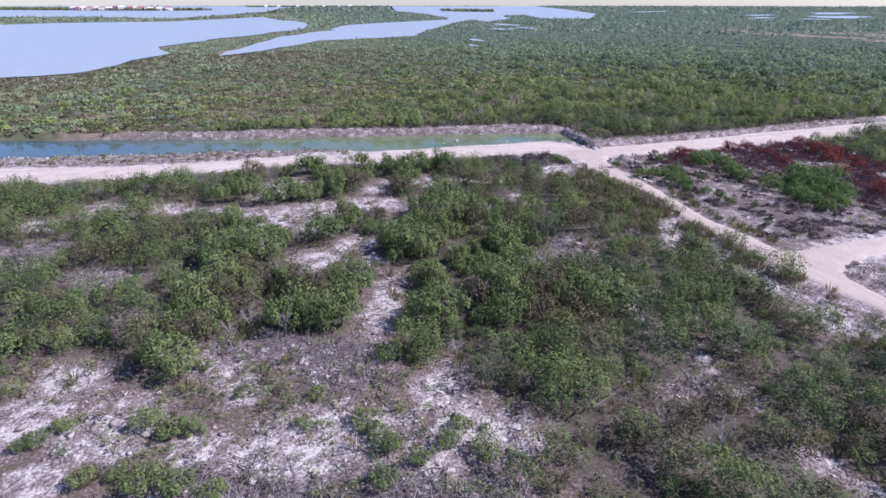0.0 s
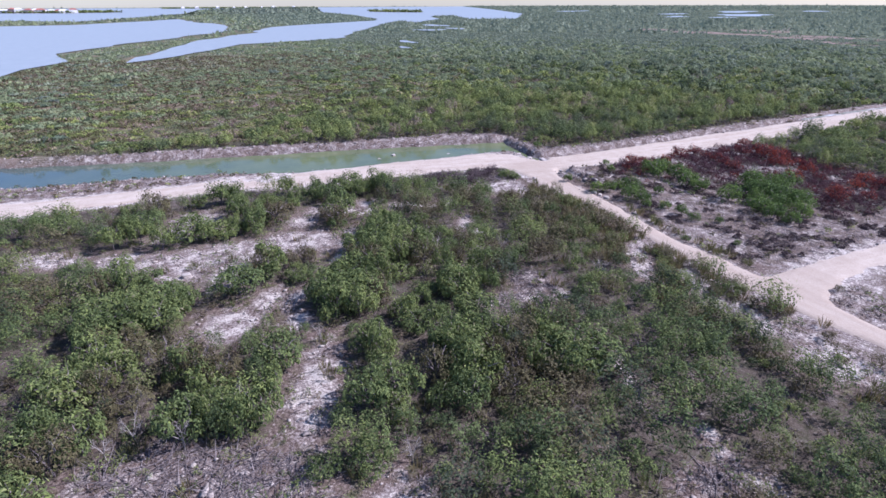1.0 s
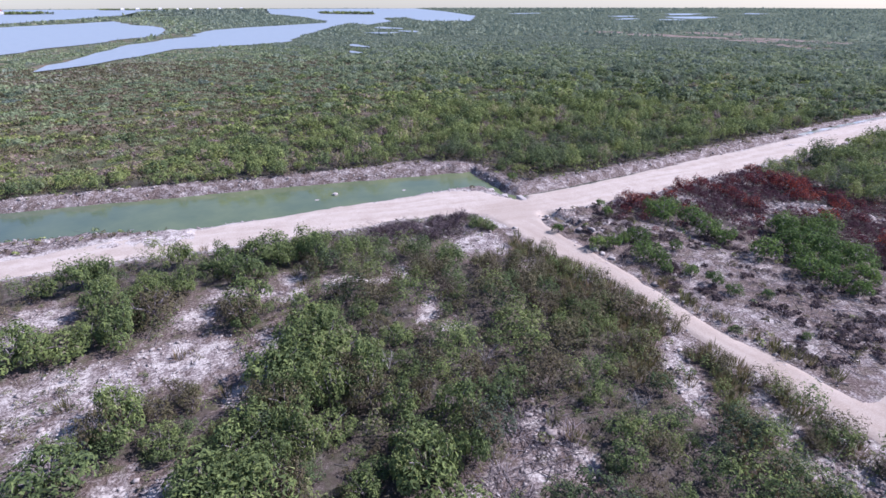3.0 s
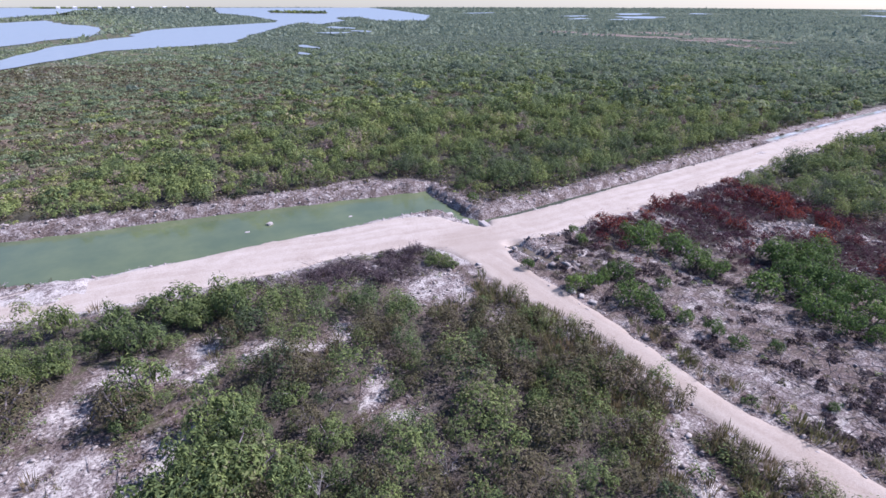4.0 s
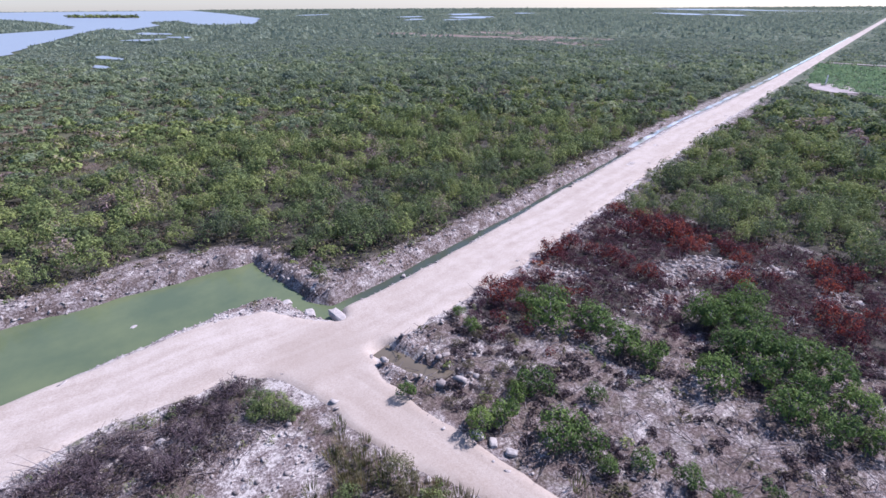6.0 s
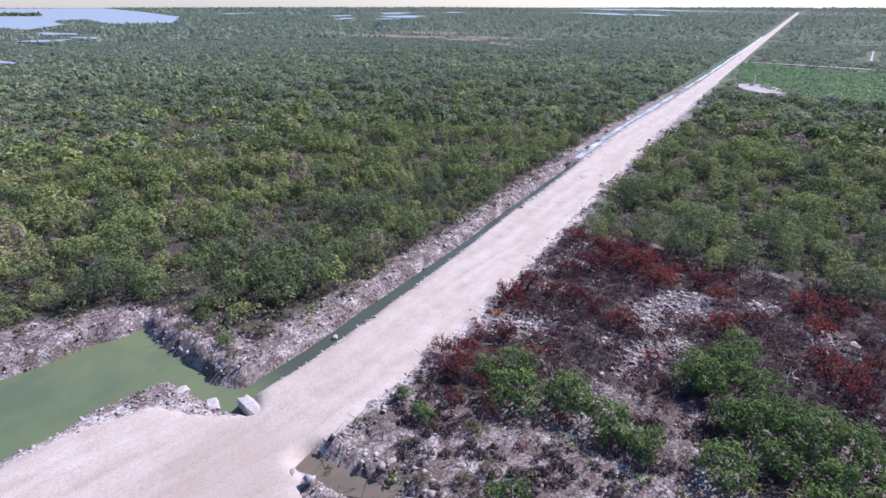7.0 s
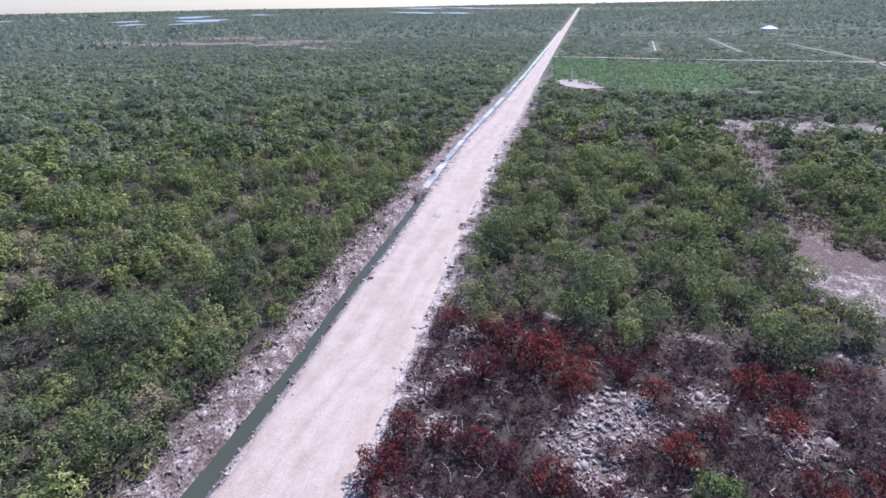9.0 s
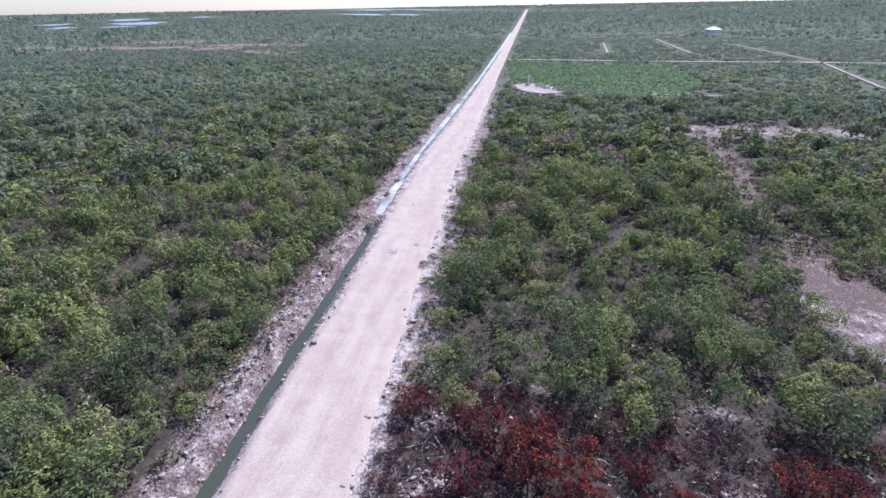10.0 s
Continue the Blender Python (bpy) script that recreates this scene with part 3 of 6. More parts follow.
# ---- ground, roads and water ----
def make_ground_sheet():
    out = [160, 185] + [205 + 10 * k for k in range(31)] + [550, 700, 900, 1200, 1600, 2200, 3000, 4200, 5400]
    xs = np.concatenate([[-5400, -3300, -2200, -1500, -1000, -700, -480, -340, -260, -200, -150, -115, -90, -72, -58], steps((-48, 108, 0.55), (108, 150, 1.2), (150, 330, 5), (330, 540, 9)),
                         [545, 560, 600, 640, 760, 900, 1200, 1600, 2200, 3000, 4200, 5400]])
    ys = np.concatenate([[-5400, -3000, -2000, -1300, -800, -500, -300, -180, -100, -60, -35, -18, -5, 4], steps((10, 80, 0.7), (80, 114, 0.36), (114, 128, 0.9), (128, 150, 3)),
                         out])
    verts, faces = grid_sheet(xs, ys, None, ground_height)
    x, y = verts[:, 0].astype(float), verts[:, 1].astype(float)
    scrub = (x < 50) & (y < 91)
    bv = bare_value(x, y)
    bare = np.where(scrub, 0.66 * smooth(1.5, 0.4, bv) - 0.05, 0.40)
    sprouts = np.where(scrub, smooth(0.7, 1.3, bv) * 0.9, 0.25)
    bare = np.where(scrub & (patch_value(x, y, BARE_LITTER, -19) < 1.1), 0.33, bare)
    de = outline_distance(x, y, EAST_BLOCK)
    bare = np.where(de < 1, 0.24 + 0.8 * (fbm(x, y, 4.0, 129) - 0.5), bare)
    bare = np.where(line_distance(x, y, GULLY) < 0.8, 0.45, bare)
    sc = outline_distance(x, y, SCORCHED) < 1
    bare = np.where(sc, -0.25 + 0.50 * smooth(1.2, 0.5, patch_value(x, y, WHITE_RUBBLE, -60)), bare)
    sprouts = np.where(sc, 0.0, sprouts)
    bare = np.where(np.minimum(outline_distance(x, y, CANAL), outline_distance(x, y, DITCH)) < 5, np.where(x > 66, 0.34, 0.32), bare)
    sprouts = np.where(np.minimum(outline_distance(x, y, CANAL), outline_distance(x, y, DITCH)) < 4, 0.1, sprouts)
    bare = np.where(outline_distance(x, y, SAND_CLEARING) < 1, 0.40, bare)
    bare = np.where((line_distance(x, y, [(122.9, 42.5), (148.6, 42.9), (184.1, 38.9)]) < 5), 0.05, bare)
    dr = outline_distance(x, y, ROADWAY)
    side = (x < 60) & (y < 80)
    bare = np.maximum(bare, np.where(side, 0.36, 0.72) * smooth(np.where(side, 0.8, 2.0), 0.1, dr))
    # dark floor: humus plus painted shade under woods and scrub, dark scorched soil
    soil_shade = smooth(0.2, 1.5, wood_value(x, y))
    soil_shade = np.maximum(soil_shade, 0.58 * scrub * smooth(1.25, 1.8, bv) * smooth(0.6, 2.0, dr))
    soil_shade = np.maximum(soil_shade, 0.9 * sc * smooth(0.9, 1.3, patch_value(x, y, WHITE_RUBBLE, -60)) * smooth(0.8, 3.2, dr))
    d = np.hypot(x - 50, y - 60)
    far = smooth(120, 260, d) * (outline_distance(x, y, PAD) > 2) * (patch_value(x, y, [(193.3, 28, 7, 18)], 0) > 1.1)
    me = fast_mesh("ground", verts, faces, [GROUND], True, {"flats": brown_flat(x, y), "bare": bare, "soil_shade": soil_shade, "far": far, "sprouts": sprouts, "marsh": np.maximum(smooth(130, 185, y) * smooth(170, 30, x), smooth(119, 130, y) * smooth(60, 10, x))})
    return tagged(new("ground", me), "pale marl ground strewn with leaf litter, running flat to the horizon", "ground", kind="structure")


BROWN_FLATS = [(436, 462, 20, 26), (432, 398, 19, 36), (436, 348, 17, 30), (424, 303, 16, 24), (401, 258, 18, 14), (390, 234, 14, 12), (460, 306, 18, 22), (459, 270, 16, 26), (505, 393, 24, 34)]


def brown_flat(x, y):
    """One on the thinly grown pinkish flats far among the mangroves."""
    return smooth(1.15, 0.75, patch_value(x, y, BROWN_FLATS, 0) + 0.5 * (fbm(x, y, 14.0, 97) - 0.5))


def wood_value(x, y):
    """Positive inside the closed woods, in metres from their edge."""
    north = y - np.interp(x, [-275.5, -165.5, -52.4, -30.6, -8.3, 14.2, 33.3, 49.8, 56, 62.9, 64.9, 67, 90.9, 108.7, 151.2, 196.9, 271.7, 394, 853, 2391],
                          [189.6, 161.1, 130.9, 125.6, 121.2, 117.8, 112.8, 112.8, 112.1, 106.6, 95.6, 93.6, 93.7, 94.9, 97.3, 97.6, 99.5, 103, 121.8, 180.5])
    south_edge = np.interp(x, [97.4, 100.3, 114.1, 130.8, 158.1, 202.1, 236.6, 335, 852, 2396], [78.1, 79.6, 81.4, 82.2, 84, 85.6, 86.8, 90.1, 109, 163.7])
    south = np.minimum(south_edge - y, np.minimum(x - 100.3 + 2.0 * np.sin(y * 0.5), 1e6))
    south = np.minimum(south, outline_distance(x, y, SAND_CLEARING) - 0.5)
    south = np.minimum(south, outline_distance(x, y, FIELD))
    south = np.minimum(south, outline_distance(x, y, PAD) - 1)
    both = np.maximum(north, south)
    both = np.minimum(both, track_distance(x, y) - 3.0)
    both = np.minimum(both, line_distance(x, y, [(122.9, 42.5), (148.6, 42.9), (194, 38.7)]) - 1.6 - 2.5 * (fbm(x, y, 9.0, 87) - 0.5))
    both = np.minimum(both, (patch_value(x, y, [(193.3, 28, 6, 17)], 0) - 1) * 6 + 5 * (fbm(x, y, 6.0, 89) - 0.5))
    for water in (LAGOON_WEST, LAGOON_EAST, SEA):
        both = np.minimum(both, outline_distance(x, y, water) - 1.0)
    return np.minimum(both, (pond_value(x, y) - 1) * 8)


make_ground_sheet()

xs = np.concatenate([[-260, -200, -150, -115, -90, -72, -58], steps((-48, 110, 0.5), (110, 160, 1.5), (160, 420, 6)), [470, 560, 700, 900, 1250, 1700, 2400]])
ys = np.concatenate([steps((-20, 20, 2), (20, 80, 0.8), (80, 100, 0.4), (100, 116, 0.8)), [120, 126, 132, 140, 155, 175, 200, 226]])


def road_height(x, y):
    d = outline_distance(x, y, ROADWAY) + 0.9 * (fbm(x, y, 1.7, 41) - 0.5)
    rut = 0.05 * (fbm(x, y * 3.0, 6.0, 47, 2) - 0.5)
    return ground_height(x, y) * (0.15 + 0.85 * smooth(-1.1, 0.0, d)) + rut + 0.10 - 0.42 * smooth(-0.45, 0.55, d)


verts, faces = grid_sheet(xs, ys, lambda x, y: outline_distance(x, y, ROADWAY) < 0.9, road_height)
# the far straight, where the grid is too coarse, is a strip of its own stations
far_x = np.array([400, 440, 500, 560, 640, 720, 860, 1000, 1250, 1600, 2000, 2400.0])
keep = ~((verts[faces][:, :, 0].mean(1) > 400))
faces = faces[keep]
n0 = len(verts)
north, south = np.interp(far_x, *np.array(ROAD_NORTH).T), np.interp(far_x, *np.array(ROAD_SOUTH[::-1]).T)
strip = np.stack([np.repeat(far_x, 2), np.stack([north, south], -1).ravel(), np.full(2 * len(far_x), 0.1)], -1)
k = n0 + 2 * np.arange(len(far_x) - 1)
verts, faces = np.concatenate([verts, strip]), np.concatenate([faces, np.stack([k, k + 1, k + 3, k + 2], -1)])
main_road = (verts[:, 1] > 81) | (verts[:, 0] > 60)
centre = np.interp(verts[:, 0], [-274.4, -41.5, 17.8, 57.2, 99.1, 202, 335, 2396], [142, 98.2, 95, 88.1, 87, 91.5, 95.8, 172.1])
across, along = np.where(main_road, verts[:, 1] - centre, verts[:, 0] - 52), np.where(main_road, verts[:, 0], verts[:, 1])
damp = np.maximum(0.42 * smooth(84, 78, verts[:, 1]) * (verts[:, 0] < 62), 0.6 * smooth(6, 1.5, np.hypot(verts[:, 0] - 55, verts[:, 1] - 84)))
tagged(new("road", fast_mesh("road", verts, faces, [ROAD], True, {"across": across, "along": along, "damp": damp})), "graded white marl road with wheel tracks and ragged edges", "road", kind="structure")

wx, wy = steps((-260, -60, 8), (-60, 135, 0.7)), steps((86, 130, 0.6), (130, 190, 4))
verts, faces = grid_sheet(wx, wy, lambda x, y: (outline_distance(x, y, CANAL) < 1.2) | ((outline_distance(x, y, DITCH) < 0.9) & (x < 134)),
                          lambda x, y: np.full(x.shape, WATER_LEVEL))
silt, weedy = smooth(-45, 22, verts[:, 0]) * 0.85 + 0.15, smooth(59, 66, verts[:, 0]) * smooth(97, 92, verts[:, 1] - 0.035 * np.maximum(verts[:, 0] - 60, 0))
tagged(new("canal_water", fast_mesh("canal_water", verts, faces, [CANAL_WATER], True, {"silt": silt, "weedy": weedy})),
       "still milky green water filling the dug canal and roadside ditch", "water", kind="structure")
wx, wy = steps((135.2, 420, 0.9), (420, 640, 5)), steps((92, 124, 0.6))
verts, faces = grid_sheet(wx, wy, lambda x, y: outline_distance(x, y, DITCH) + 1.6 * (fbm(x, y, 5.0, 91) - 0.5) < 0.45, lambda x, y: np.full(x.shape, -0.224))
tagged(new("ditch_water", fast_mesh("ditch_water", verts, faces, [DITCH_WATER], True)), "still water in the narrow roadside ditch, its bright sky reflection painted pale", "water", kind="structure")


def flat_outline(name, poly, z, mat, label, category):
    bm = bmesh.new()
    bm.faces.new([bm.verts.new((x, y, z)) for x, y in poly])
    bmesh.ops.triangulate(bm, faces=bm.faces[:])
    bmesh.ops.recalc_face_normals(bm, faces=bm.faces[:])
    if bm.faces[:][0].normal.z < 0:
        bmesh.ops.reverse_faces(bm, faces=bm.faces[:])
    me = bpy.data.meshes.new(name)
    bm.to_mesh(me)
    bm.free()
    me.materials.append(mat)
    return tagged(new(name, me), label, category, kind="structure")


def ragged(poly, size, step, seed):
    """The outline with more corners and an uneven edge."""
    out = []
    for (ax, ay), (bx, by) in zip(poly, poly[1:] + poly[:1]):
        n = max(1, int(math.hypot(bx - ax, by - ay) / step))
        for i in range(n):
            x, y = ax + (bx - ax) * i / n, ay + (by - ay) * i / n
            q = np.array([x]), np.array([y])
            out.append((x + size * (fbm(*q, step * 1.7, seed)[0] - 0.5), y + size * (fbm(*q, step * 1.7, seed + 9)[0] - 0.5)))
    return out


flat_outline("puddle", [(57.5, 81.3), (59.9, 81.5), (59.9, 79.8), (59.7, 78.3), (60.0, 76.6), (60.9, 75.1), (59.5, 75.0), (58.0, 76.5), (57.5, 78.3), (57.5, 79.9)], -0.30, PUDDLE,
             "muddy tan puddle standing in a short gully", "water")
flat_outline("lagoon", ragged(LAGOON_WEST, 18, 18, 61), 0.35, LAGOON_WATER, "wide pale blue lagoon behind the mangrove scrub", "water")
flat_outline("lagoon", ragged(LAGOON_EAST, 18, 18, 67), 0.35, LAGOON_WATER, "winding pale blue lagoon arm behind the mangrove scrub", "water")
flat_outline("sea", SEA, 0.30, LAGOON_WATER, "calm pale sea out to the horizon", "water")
def pond(px, py, ra, rb, turn):
    c, s = math.cos(radians(turn)), math.sin(radians(turn))
    ring = []
    for a in np.linspace(0, 2 * math.pi, 25)[:-1]:
        k = 0.82 + 0.14 * math.sin(3 * a + px) + 0.10 * math.cos(5 * a + py)
        u, v = ra * k * math.cos(a), rb * k * math.sin(a)
        ring.append((px + u * c - v * s, py + u * s + v * c))
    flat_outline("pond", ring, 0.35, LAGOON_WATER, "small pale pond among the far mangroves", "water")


for spot in PONDS:
    pond(*spot, 0)
for spot in FAR_PONDS:
    pond(*spot, 36)
for line in TRACKS:
    left, right = [], []
    for (ax, ay), (bx, by) in zip(line, line[1:]):
        d = Vector((bx - ax, by - ay)).normalized()
        for i in range(9):
            x, y = ax + (bx - ax) * i / 8, ay + (by - ay) * i / 8
            w = (1.1 if line is TRACKS[0] else 0.3) + 0.5 * fbm(np.array([x]), np.array([y]), 9.0, 71)[0]
            left.append((x - d.y * w, y + d.x * w))
            right.append((x + d.y * w, y - d.x * w))
    n = len(left)
    verts = [(x, y, 0.3) for x, y in left + right]
    quads = [(i, i + n, i + n + 1, i + 1) for i in range(n - 1)]
    tagged(new("track", fast_mesh("track", verts, quads, [DIRT])), "narrow pale cut line through the low scrub", "track", kind="structure")
flat_outline("clearing", ragged(PAD, 2.5, 2.5, 73), 0.25, DIRT, "small graded pad of pale marl beside the road", "ground")


# ---- vegetation ----
def crown_template(count, seed, lobes=6, flat=1.0, loose=0.30):
    """Leaf places and facings over the lobes of one unit crown (radius 1, height 1)."""
    r = np.random.default_rng(seed)
    centre, radius = [np.array((r.uniform(-0.1, 0.1), r.uniform(-0.1, 0.1), 0.55))], [0.40]
    for k in range(lobes):
        a, d = 2 * math.pi * (k + r.uniform(-0.4, 0.4)) / lobes, r.uniform(0.30, 0.74)
        centre.append(np.array((d * math.cos(a), d * math.sin(a), r.uniform(0.26, 0.84 - 0.35 * d))))
        radius.append(r.uniform(0.20, 0.38))
    places, facing = [], []
    while len(places) < count:
        k = int(r.integers(len(centre)))
        v = r.normal(size=3)
        v /= np.linalg.norm(v)
        if v[2] < -0.25:
            continue
        p = centre[k] + v * radius[k] * r.uniform(0.90, 1.04) * np.array((1, 1, flat))
        if p[2] < 0.05 or any(j != k and np.linalg.norm(p - centre[j]) < 0.72 * radius[j] for j in range(len(centre))):
            continue
        if r.uniform() < loose:
            p = p + v * radius[k] * r.uniform(0.08, 0.4) + np.array((0, 0, r.uniform(0, 0.12)))
        places.append(p)
        n = 1.0 * v + np.array((0, 0, 0.32)) + 0.18 * r.normal(size=3)
        facing.append(n / np.linalg.norm(n))
    return np.array(places), np.array(facing)


def leaf_points(places, facing, length, width, r, upright=0.0):
    """Pointed leaf sprays: places, facing (n, 3), length and width (n,)."""
    n = len(places)
    t = r.normal(size=(n, 3))
    t[:, 2] = t[:, 2] * (1 - upright) + upright * 1.5
    u = t - (t * facing).sum(1, keepdims=True) * facing
    u /= np.linalg.norm(u, axis=1, keepdims=True) + 1e-9
    v = np.cross(facing, u)
    L, Wd = length[:, None] / 2, width[:, None] / 2
    droop = facing * L * 0.3
    return np.stack([places - u * L + v * Wd - droop, places - u * L * 0.6 - v * Wd, places + u * L - droop], 1).reshape(-1, 3)


def leaf_faces(n):
    return np.arange(3 * n, dtype=np.int32).reshape(n, 3)


def quad_faces(n):
    return np.arange(4 * n, dtype=np.int32).reshape(n, 4)


def planted(templates, pos, radius, height, tone, leaf, seed, upright=0.4):
    """Vertices, faces and tones of many shrubs at once."""
    r = np.random.default_rng(seed)
    pick = r.integers(len(templates), size=len(pos))
    relative = np.minimum((radius / radius.mean()) ** 0.85, 1.45)
    V, Tn = [], []
    for k, (places, facing) in enumerate(templates):
        i = np.nonzero(pick == k)[0]
        if not len(i):
            continue
        a = r.uniform(0, 2 * math.pi, len(i))
        c, s = np.cos(a)[:, None], np.sin(a)[:, None]
        px = (places[None, :, 0] * c - places[None, :, 1] * s) * radius[i, None] + pos[i, 0, None]
        py = (places[None, :, 0] * s + places[None, :, 1] * c) * radius[i, None] + pos[i, 1, None]
        pz = places[None, :, 2] * height[i, None] + pos[i, 2, None]
        fx, fy = facing[None, :, 0] * c - facing[None, :, 1] * s, facing[None, :, 0] * s + facing[None, :, 1] * c
        P = np.stack([px, py, pz], -1).reshape(-1, 3)
        F = np.stack([fx, fy, np.broadcast_to(facing[None, :, 2], fx.shape)], -1).reshape(-1, 3)
        size = leaf * np.repeat(relative[i], len(places)) * r.uniform(0.65, 1.35, len(P))
        V.append(leaf_points(P, F, size * 1.25, size * r.uniform(0.32, 0.54, len(P)), r, upright))
        Tn.append(np.repeat(tone[i], places.shape[0]))
    V = np.concatenate(V)
    return V, leaf_faces(len(V) // 3), np.concatenate(Tn)


def scattered(x0, x1, y0, y1, spacing, seed):
    r = np.random.default_rng(seed)
    gx, gy = np.meshgrid(np.arange(x0, x1, spacing), np.arange(y0, y1, spacing), indexing="ij")
    gx = gx + (np.arange(gx.shape[1])[None, :] % 2) * spacing * 0.5
    return (gx + r.uniform(-0.45, 0.45, gx.shape) * spacing).ravel(), (gy + r.uniform(-0.45, 0.45, gy.shape) * spacing).ravel()


def from_flight(x, y):
    return line_distance(x, y, [(5, 2), (23, 40), (48, 63), (72, 72)])


def woodland():
    """The closed low mangrove wood, in bands of falling detail."""
    bands = [("close", -60, 185, -10, 185, 2.35, 640, 0.185, 0, 50), ("near", -60, 185, -10, 185, 2.5, 370, 0.28, 50, 86), ("middle", -170, 320, -110, 300, 3.4, 106, 0.70, 86, 190),
             ("distant", -400, 560, -350, 560, 4.8, 34, 1.35, 190, 450), ("farthest", -900, 1700, -900, 1700, 11, 8, 5.6, 450, 1700), ("skyline", -1600, 5200, -2600, 5000, 40, 8, 15.0, 1700, 5200)]
    for b, (word, x0, x1, y0, y1, spacing, leaves, leaf, dmin, dmax) in enumerate(bands):
        x, y = scattered(x0, x1, y0, y1, spacing, 100 + b)
        d = from_flight(x, y)
        # only the quarters that the flight looks over
        keep = (d >= dmin) & (d < dmax) & (y > np.minimum(-0.25 * (x - 60) - 30, -0.52 * (x - 60) + 30)) & (x > -0.42 * y - 60 + 20)
        x, y = x[keep], y[keep]
        keep = wood_value(x, y) > 0.2
        x, y = x[keep], y[keep]
        r = np.random.default_rng(200 + b)
        # thin brown stretches towards the lagoon
        thin = smooth(0.52, 0.68, fbm(x, y, 34.0, 81)) * smooth(60, 10, x) * smooth(118, 135, y)
        keep = r.uniform(size=len(x)) > 0.25 * thin + 0.06 * smooth(119, 140, y) * smooth(55, 0, x) * (fbm(x, y, 9.0, 93) > 0.46) + 0.08 * smooth(135, 190, y) * smooth(150, 30, x)
        keep &= r.uniform(size=len(x)) > 0.72 * brown_flat(x, y)
        keep &= fbm(x, y, 5.5, 85) < np.where(from_flight(x, y) < 190, 0.70, 1)
        x, y, thin = x[keep], y[keep], thin[keep]
        big = fbm(x, y, 13.0, 83)
        radius = spacing * (r.uniform(0.42, 0.84, len(x)) if b < 3 else r.uniform(0.45, 0.98, len(x))) * (0.75 + 0.5 * big)
        lump = smooth(0.30, 0.72, fbm(x, y, 5.0 if b < 3 else 9.0, 90))
        radius = radius * (0.8 + 0.4 * lump)
        height = (0.9 + (1.2 * big + (2.7 if b < 2 else 2.2) * lump) * r.uniform(0.5, 1.55, len(x))) * (1 - 0.5 * thin) * smooth(420, 110, from_flight(x, y)) ** 0.5 * 0.72 + 0.45
        low = smooth(215, 245, x) * smooth(92, 80, y)
        marsh = np.maximum(smooth(135, 190, y) * smooth(150, 30, x), smooth(119, 135, y) * smooth(55, 5, x))
        marsh = marsh * (0.55 + 0.9 * fbm(x, y, 11.0, 92))
        height = height * (1 - 0.6 * low) * np.clip(1 - 0.75 * marsh, 0.2, 1)
        tall = (r.uniform(size=len(x)) < 0.012) | (patch_value(x, y, TALL_CLUMPS, 0) < 1)
        height, radius = np.where(tall, height * 1.5, height), np.where(tall, radius * 1.5, radius)
        tone = np.clip(0.45 + (0.18 - 0.05 * smooth(120, 300, from_flight(x, y))) * r.normal(size=len(x)) + 0.30 * (fbm(x, y, 9.0, 88) - 0.5) + 0.36 * (r.uniform(size=len(x)) < 0.05 * smooth(300, 120, from_flight(x, y))) + 0.35 * thin - 0.20 * tall + 0.10 * marsh + 0.35 * brown_flat(x, y) - 0.12 * smooth(90, 300, from_flight(x, y)), np.where(r.uniform(size=len(x)) < 0.05, 0.0, 0.17), np.where(from_flight(x, y) > 110, 0.88, 1))
        radius = np.minimum(radius, np.maximum(wood_value(x, y) + 0.9, 0.6))
        pos = np.stack([x, y, (ground_height(x, y) if b < 3 else np.zeros(len(x))) - 0.05], -1)
        templates = [crown_template(leaves, 300 + 10 * b + k, 7 if b < 2 else 5 if b == 2 else 3, 1.0, 0.22 if b < 2 else 0.10) for k in range(6)]
        # leaf colours with painted haze take over from the green with distance
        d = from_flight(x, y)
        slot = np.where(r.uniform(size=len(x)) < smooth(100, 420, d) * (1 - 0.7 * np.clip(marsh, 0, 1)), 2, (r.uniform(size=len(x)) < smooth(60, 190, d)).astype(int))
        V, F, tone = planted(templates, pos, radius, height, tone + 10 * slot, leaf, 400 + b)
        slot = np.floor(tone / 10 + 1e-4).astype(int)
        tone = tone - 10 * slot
        tagged(new("mangrove_wood", fast_mesh("mangrove_wood", V, F, [LEAF, FAR_LEAF, HAZE_LEAF], False, {"tone": tone}, slot)),
               "closed low wood of green mangrove scrub, haze painted into its far leaves", "woodland", kind="stuff")


    x, y = scattered(-60, 205, -10, 205, 1.6, 140)
    keep = (from_flight(x, y) < 112) & (y > -0.25 * (x - 60) - 30) & (x > -0.42 * y - 40)
    x, y = x[keep], y[keep]
    keep = wood_value(x, y) > 0.0
    x, y = x[keep], y[keep]
    r = np.random.default_rng(141)
    pos = np.stack([x, y, ground_height(x, y) - 0.05], -1)
    for dry, mat, word in ((True, DRY, "dry tan brush in the gaps of the wood"), (False, LEAF, "low green undergrowth between the mangrove shrubs")):
        i = np.nonzero((r.uniform(size=len(x)) < 0.5) == dry)[0]
        V, F, tone = planted([crown_template(44 if dry else 36, 142 + k, 5) for k in range(4)], pos[i], r.uniform(0.7, 1.4, len(i)), r.uniform(0.5, 1.5, len(i)),
                             np.clip(r.normal(0.5, 0.3, len(i)), 0, 1), 0.27, 143)
        tagged(new("undergrowth", fast_mesh("undergrowth", V, F, [mat], False, {"tone": tone})), word, "plants", kind="stuff")

    # low brown brush over the marshy ground beyond the canal
    x, y = scattered(-150, 150, 118, 330, 2.6, 145)
    marsh = np.maximum(smooth(135, 190, y) * smooth(150, 30, x), smooth(119, 135, y) * smooth(60, 5, x))
